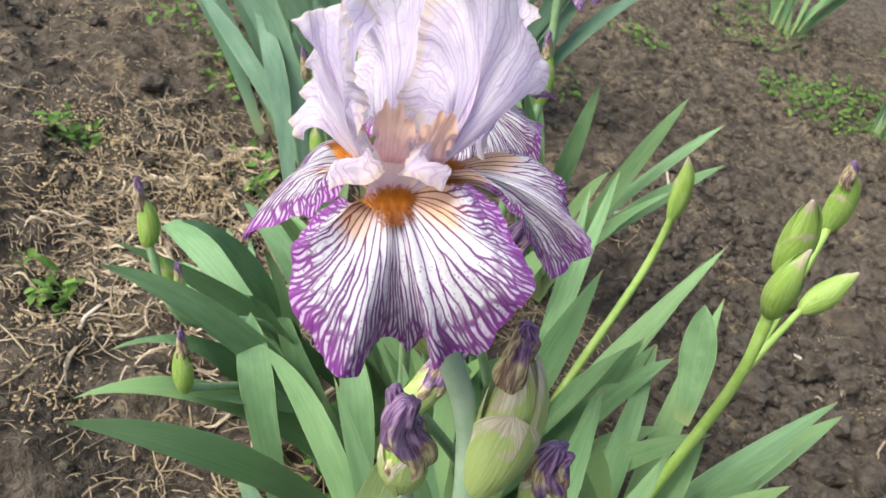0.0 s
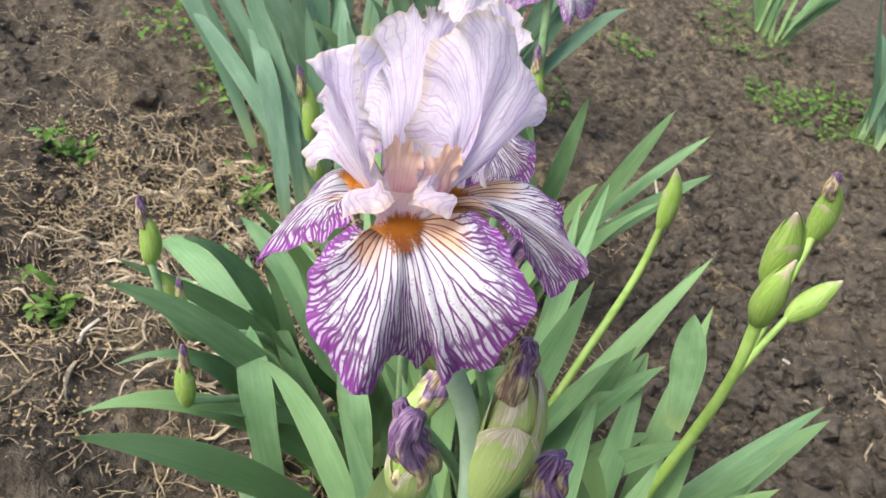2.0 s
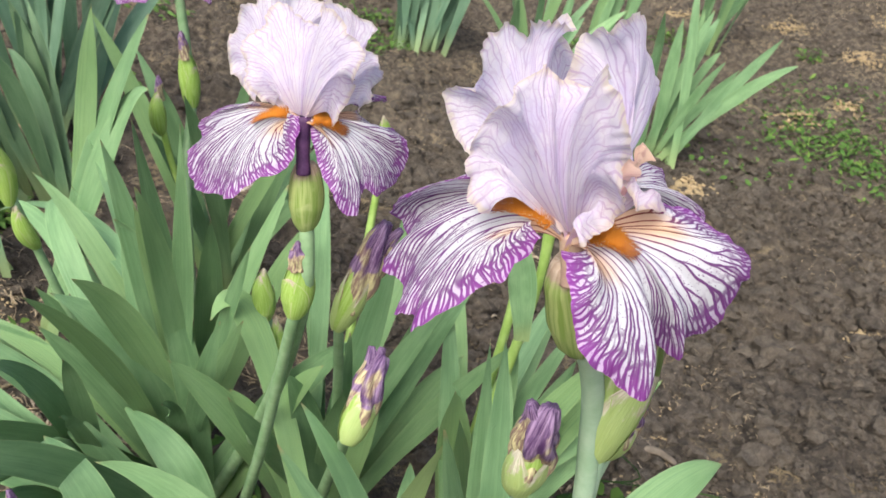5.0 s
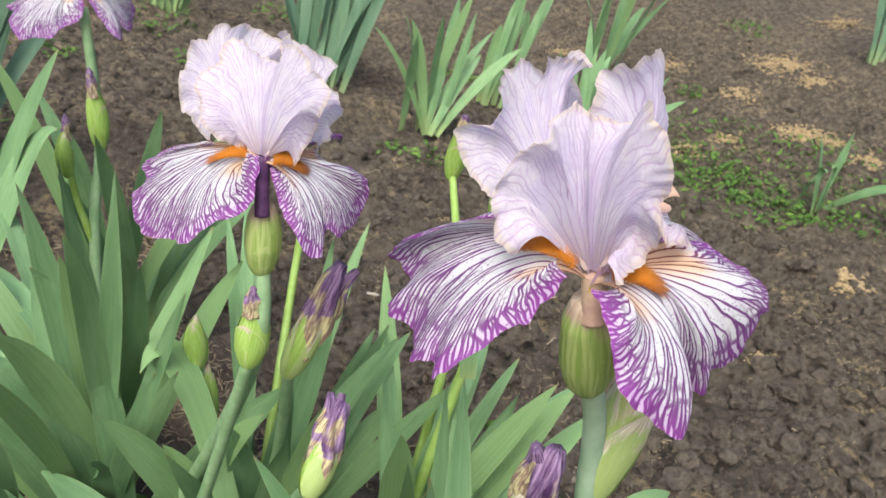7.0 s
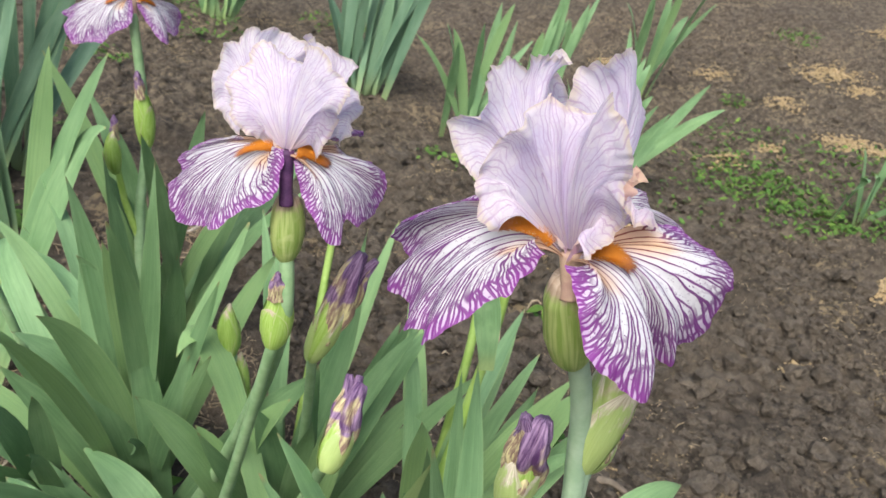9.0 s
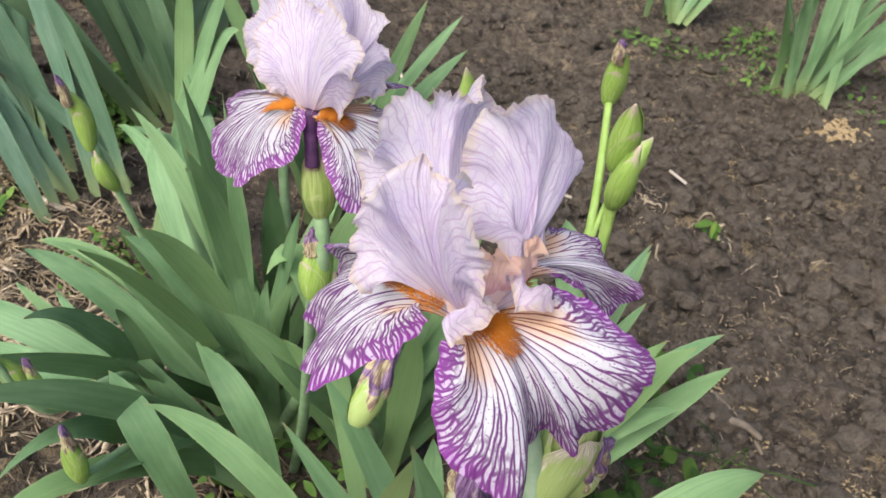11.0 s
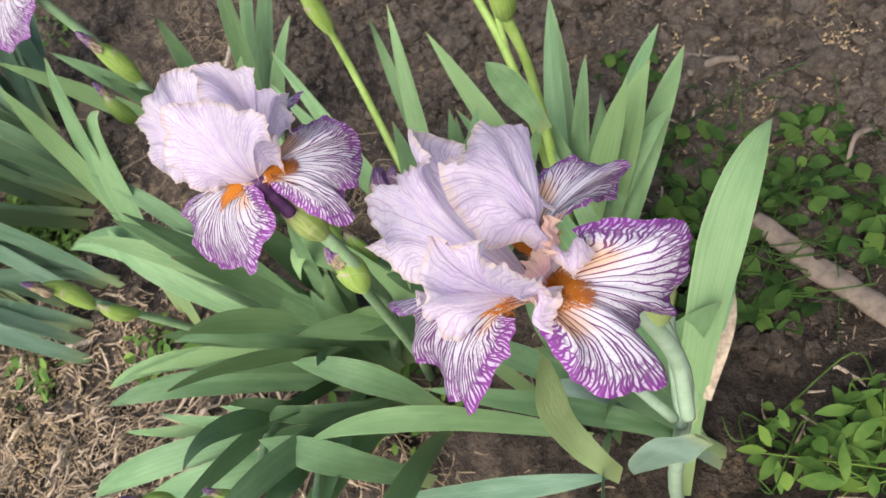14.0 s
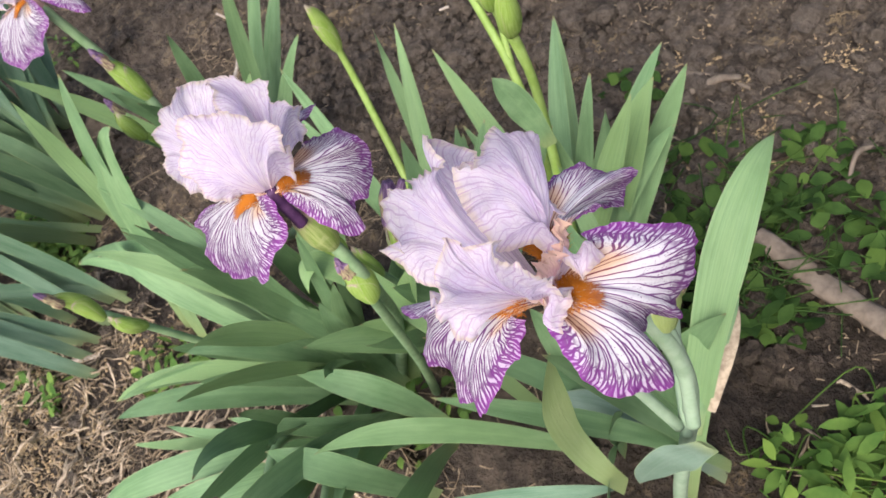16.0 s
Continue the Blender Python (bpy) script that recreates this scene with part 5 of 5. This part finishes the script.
def build_litter():
    """Heaps of dry rotted stalks and moss, crumbled on the soil."""
    rnd = random.Random(14)
    verts, faces = [], []
    for x0, y0, r0, count in ((-0.59, 0.80, 0.09, 260), (-0.49, 0.79, 0.08, 220), (-0.55, 0.95, 0.08, 220), (-0.65, 0.93, 0.10, 240), (-0.45, 1.00, 0.07, 160), (-0.50, 0.63, 0.06, 140), (0.76, 1.01, 0.05, 110), (1.04, 1.26, 0.06, 120), (1.41, 1.44, 0.05, 110), (1.08, 1.10, 0.05, 90), (1.40, 1.42, 0.06, 110), (1.88, 0.95, 0.05, 90), (1.39, 0.79, 0.04, 60), (-0.39, 0.91, 0.11, 500), (-0.37, 1.04, 0.10, 350), (-0.21, 0.92, 0.06, 160), (-0.44, 0.90, 0.09, 300), (-0.45, 0.56, 0.08, 160), (-0.36, 0.44, 0.06, 100), (-0.53, 1.16, 0.10, 120), (3.24, 2.40, 0.14, 420), (3.21, 2.18, 0.08, 160), (2.67, 1.78, 0.10, 260), (2.77, 2.19, 0.08, 120), (2.71, 1.67, 0.06, 90), (2.12, 1.81, 0.06, 90), (2.33, 1.81, 0.05, 60), (2.73, 2.58, 0.08, 80), (4.02, 2.73, 0.12, 120), (2.68, 1.50, 0.06, 70), (2.41, 2.87, 0.10, 120), (1.40, 1.64, 0.05, 50), (0.97, 1.47, 0.05, 70), (0.99, 1.78, 0.04, 40), (0.88, 0.71, 0.03, 40), (0.67, 0.42, 0.05, 90), (0.57, 0.43, 0.03, 40), (0.70, 0.62, 0.05, 80), (0.81, 0.63, 0.04, 60), (-0.70, 1.00, 0.09, 120), (-0.95, 1.36, 0.15, 150), (0.51, 2.79, 0.09, 90), (0.92, 3.37, 0.16, 150), (0.80, 0.425, 0.05, 110), (0.66, 0.436, 0.04, 110), (0.60, 0.41, 0.04, 90), (0.70, 0.59, 0.03, 50), (0.706, 0.515, 0.02, 24), (0.553, 0.492, 0.05, 90)):
        for _ in range(int(count * (3.0 if x0 > 1.2 else 1.6))):
            x, y = rnd.gauss(x0, r0 * 0.5), rnd.gauss(y0, r0 * 0.4)
            r = rnd.uniform(0.0012, 0.0042) * (1.7 if x0 > 1.2 else 0.7)
            lump(rnd.randrange(99999), verts, faces, (x, y, ground_z(x, y) + r * rnd.uniform(0.1, 0.9)), r, 0.6, CRUMB)
    return tagged(part("dry_litter", mesh_of("dry_litter", verts, faces, None, False), LITTER), "tan crumbled dry plant litter in small heaps", "litter", kind="stuff")


build_litter()


def weed_patch(name, spots, material, label, size, seed, broad=0.38, lift=1.0, runners=0):
    """Low weeds: many small pointed leaves on short shoots, as one patch."""
    rnd = random.Random(seed)
    verts, faces = [], []
    for x0, y0, r0, count in spots:
        for _ in range(count):
            a, q = rnd.uniform(0, 6.28), r0 * math.sqrt(rnd.random())
            x, y = x0 + q * math.cos(a), y0 + q * math.sin(a)
            z = ground_z(x, y) + rnd.uniform(0.002, 0.9) * size * 1.3 * lift
            l, w = size * rnd.uniform(0.4, 1.25), size * broad * rnd.uniform(0.65, 1.3)
            b = rnd.uniform(0, 6.28)
            d = Vector((math.cos(b), math.sin(b), rnd.uniform(-0.5, 1.0))).normalized()
            s = Vector((-math.sin(b), math.cos(b), rnd.uniform(-0.7, 0.7)))
            n = d.cross(s)
            k = len(verts)
            c = Vector((x, y, z))
            for f, g in ((0, 0.08), (0.25, 0.8), (0.55, 1.0), (0.8, 0.6), (1.0, 0.03)):
                m = c + d * (l * f) - Vector((0, 0, 0.25 * l * f * f))
                verts += [m - s * (w * 0.5 * g) + n * (0.12 * w * g), m, m + s * (w * 0.5 * g) + n * (0.12 * w * g)]
            for i in range(4):
                for j in range(2):
                    faces.append((k + i * 3 + j, k + i * 3 + j + 1, k + i * 3 + j + 4, k + i * 3 + j + 3))
    for _ in range(runners):
        a, b = rnd.sample(spots, 2)
        ends = [Vector((q[0] + rnd.gauss(0, 0.04), q[1] + rnd.gauss(0, 0.04), 0)) for q in (a, b)]
        if (ends[0] - ends[1]).length > 0.30:
            continue
        sway = Vector((rnd.gauss(0, 0.04), rnd.gauss(0, 0.04), 0))
        line = [ends[0], ends[0].lerp(ends[1], 0.35) + sway, ends[0].lerp(ends[1], 0.7) - sway * 0.6, ends[1]]
        for c in line:
            c.z = ground_z(c.x, c.y) + rnd.uniform(0.006, 0.03)
        more, rings, _uv = tube(line, [0.0011, 0.0010, 0.0007], 5, 16)
        faces += [tuple(i + len(verts) for i in q) for q in rings]
        verts += more
    return tagged(part(name, mesh_of(name, verts, faces), material), label, "weeds", kind="stuff")


weed_patch("weeds", ((0.80, 2.5, 0.22, 260), (0.6, 3.1, 0.2, 160), (-0.67, 0.92, 0.05, 60), (-0.48, 0.60, 0.04, 50), (-0.55, 1.32, 0.10, 120), (-0.24, 1.36, 0.09, 120), (1.35, 1.75, 0.2, 150), (2.2, 1.75, 0.35, 420), (2.3, 1.25, 0.22, 200), (2.6, 1.5, 0.25, 200), (1.7, 1.55, 0.2, 120), (1.08, 1.87, 0.10, 90), (-0.2, 0.85, 0.06, 70), (0.02, 0.50, 0.10, 120), (-0.75, 1.5, 0.15, 120), (-0.38, 1.0, 0.05, 40), (2.08, 1.68, 0.16, 260), (2.06, 1.51, 0.16, 260), (2.01, 1.34, 0.14, 220), (2.14, 1.26, 0.12, 160), (2.56, 2.25, 0.05, 60), (3.46, 2.83, 0.12, 120), (1.34, 3.41, 0.20, 200), (0.20, 2.51, 0.10, 80), (0.96, 2.77, 0.12, 160), (0.68, 3.46, 0.20, 200), (0.05, 1.91, 0.05, 40), (0.80, 2.50, 0.20, 200), (1.77, 2.64, 0.12, 140), (2.18, 2.58, 0.10, 120), (1.47, 1.98, 0.10, 120), (-0.15, 1.41, 0.10, 140), (-0.24, 1.36, 0.07, 160), (-0.22, 1.26, 0.05, 90), (-0.23, 1.26, 0.06, 120)), WEED_BRIGHT, "low bright green weeds on the soil", 0.026, 21)
weed_patch("creeping_weeds", ((0.54, 0.34, 0.05, 40), (0.415, 0.33, 0.04, 30), (0.56, 0.25, 0.06, 45), (0.40, 0.23, 0.05, 36), (0.54, 0.16, 0.05, 36), (0.60, 0.64, 0.05, 24), (0.52, 0.45, 0.07, 34), (0.40, 0.40, 0.05, 30), (0.64, 0.34, 0.06, 36), (0.33, 0.30, 0.05, 26)), WEED_DARK, "dark green creeping weeds with rounded leaves", 0.034, 33, 0.60, 0.75, 60)
weed_patch("leafy_weeds", ((0.24, 0.12, 0.045, 26), (0.29, 0.07, 0.045, 30), (0.34, 0.06, 0.04, 24), (0.27, 0.04, 0.04, 22)), WEED, "green weeds with oblong leaves on the soil", 0.040, 37, 0.32, 0.9, 14)
weed_patch("weed_sprout", ((0.838, 0.996, 0.02, 7),), WEED, "small green sprout on bare soil", 0.035, 41)


# ---- sticks and roots ----
def stick(name, pts, r, material, label, category, wob=0.3, squash=0.7):
    pts = [(x, y, ground_z(x, y) + dz) for x, y, dz in pts]
    ob = part(name, tube_mesh(name, pts, r, 10, 40, squash, wob, 3.0), material)
    return tagged(ob, label, category)


stick("wooden_stake", ((0.469, 0.318, 0.026), (0.467, 0.26, 0.022), (0.458, 0.19, 0.018), (0.448, 0.10, 0.016)), [0.0125, 0.0165, 0.0170, 0.0160], WOOD, "weathered grey-brown broken stake lying on the weeds", "stick", 0.28, 0.45)
stick("dry_root", ((0.228, 1.358, 0.004), (0.262, 1.40, 0.010), (0.300, 1.44, 0.012), (0.330, 1.47, 0.03), (0.312, 1.50, 0.05)), [0.004, 0.0035, 0.0025], ROOT, "pale curled dry root on the soil", "root")
stick("dry_root", ((0.584, 1.13, 0.004), (0.606, 1.10, 0.012), (0.612, 1.07, 0.008), (0.62, 1.04, 0.004)), [0.004, 0.003, 0.002], ROOT, "pale dry root stub on the soil", "root")
stick("twig", ((0.66, 0.60, 0.006), (0.69, 0.55, 0.006), (0.70, 0.50, 0.006)), [0.0045, 0.004, 0.003], WOOD, "short brown twig on the soil", "twig")
stick("twig", ((-0.31, 1.02, 0.006), (-0.285, 1.00, 0.006), (-0.265, 0.985, 0.006)), [0.005, 0.005, 0.004], ROOT, "short pale dry twig on the soil", "twig")
stick("twig", ((0.86, 1.24, 0.006), (0.885, 1.18, 0.010), (0.89, 1.11, 0.006)), [0.004, 0.0035, 0.003], ROOT, "thin pale twig on the soil", "twig")
stick("twig", ((-0.40, 0.55, 0.006), (-0.41, 0.58, 0.010), (-0.402, 0.62, 0.006)), [0.003, 0.003, 0.002], ROOT, "thin curved dry twig on the soil", "twig")
stick("twig", ((0.640, 0.560, 0.008), (0.675, 0.535, 0.012), (0.702, 0.520, 0.010)), [0.006, 0.0075, 0.0065], WOOD, "short thick brown twig on the soil", "twig")
stick("dry_root", ((0.690, 0.292, 0.006), (0.655, 0.300, 0.014), (0.615, 0.286, 0.010), (0.576, 0.276, 0.006)), [0.0018, 0.0042, 0.0032, 0.0016], WOOD, "grey split dry root on the soil", "root")
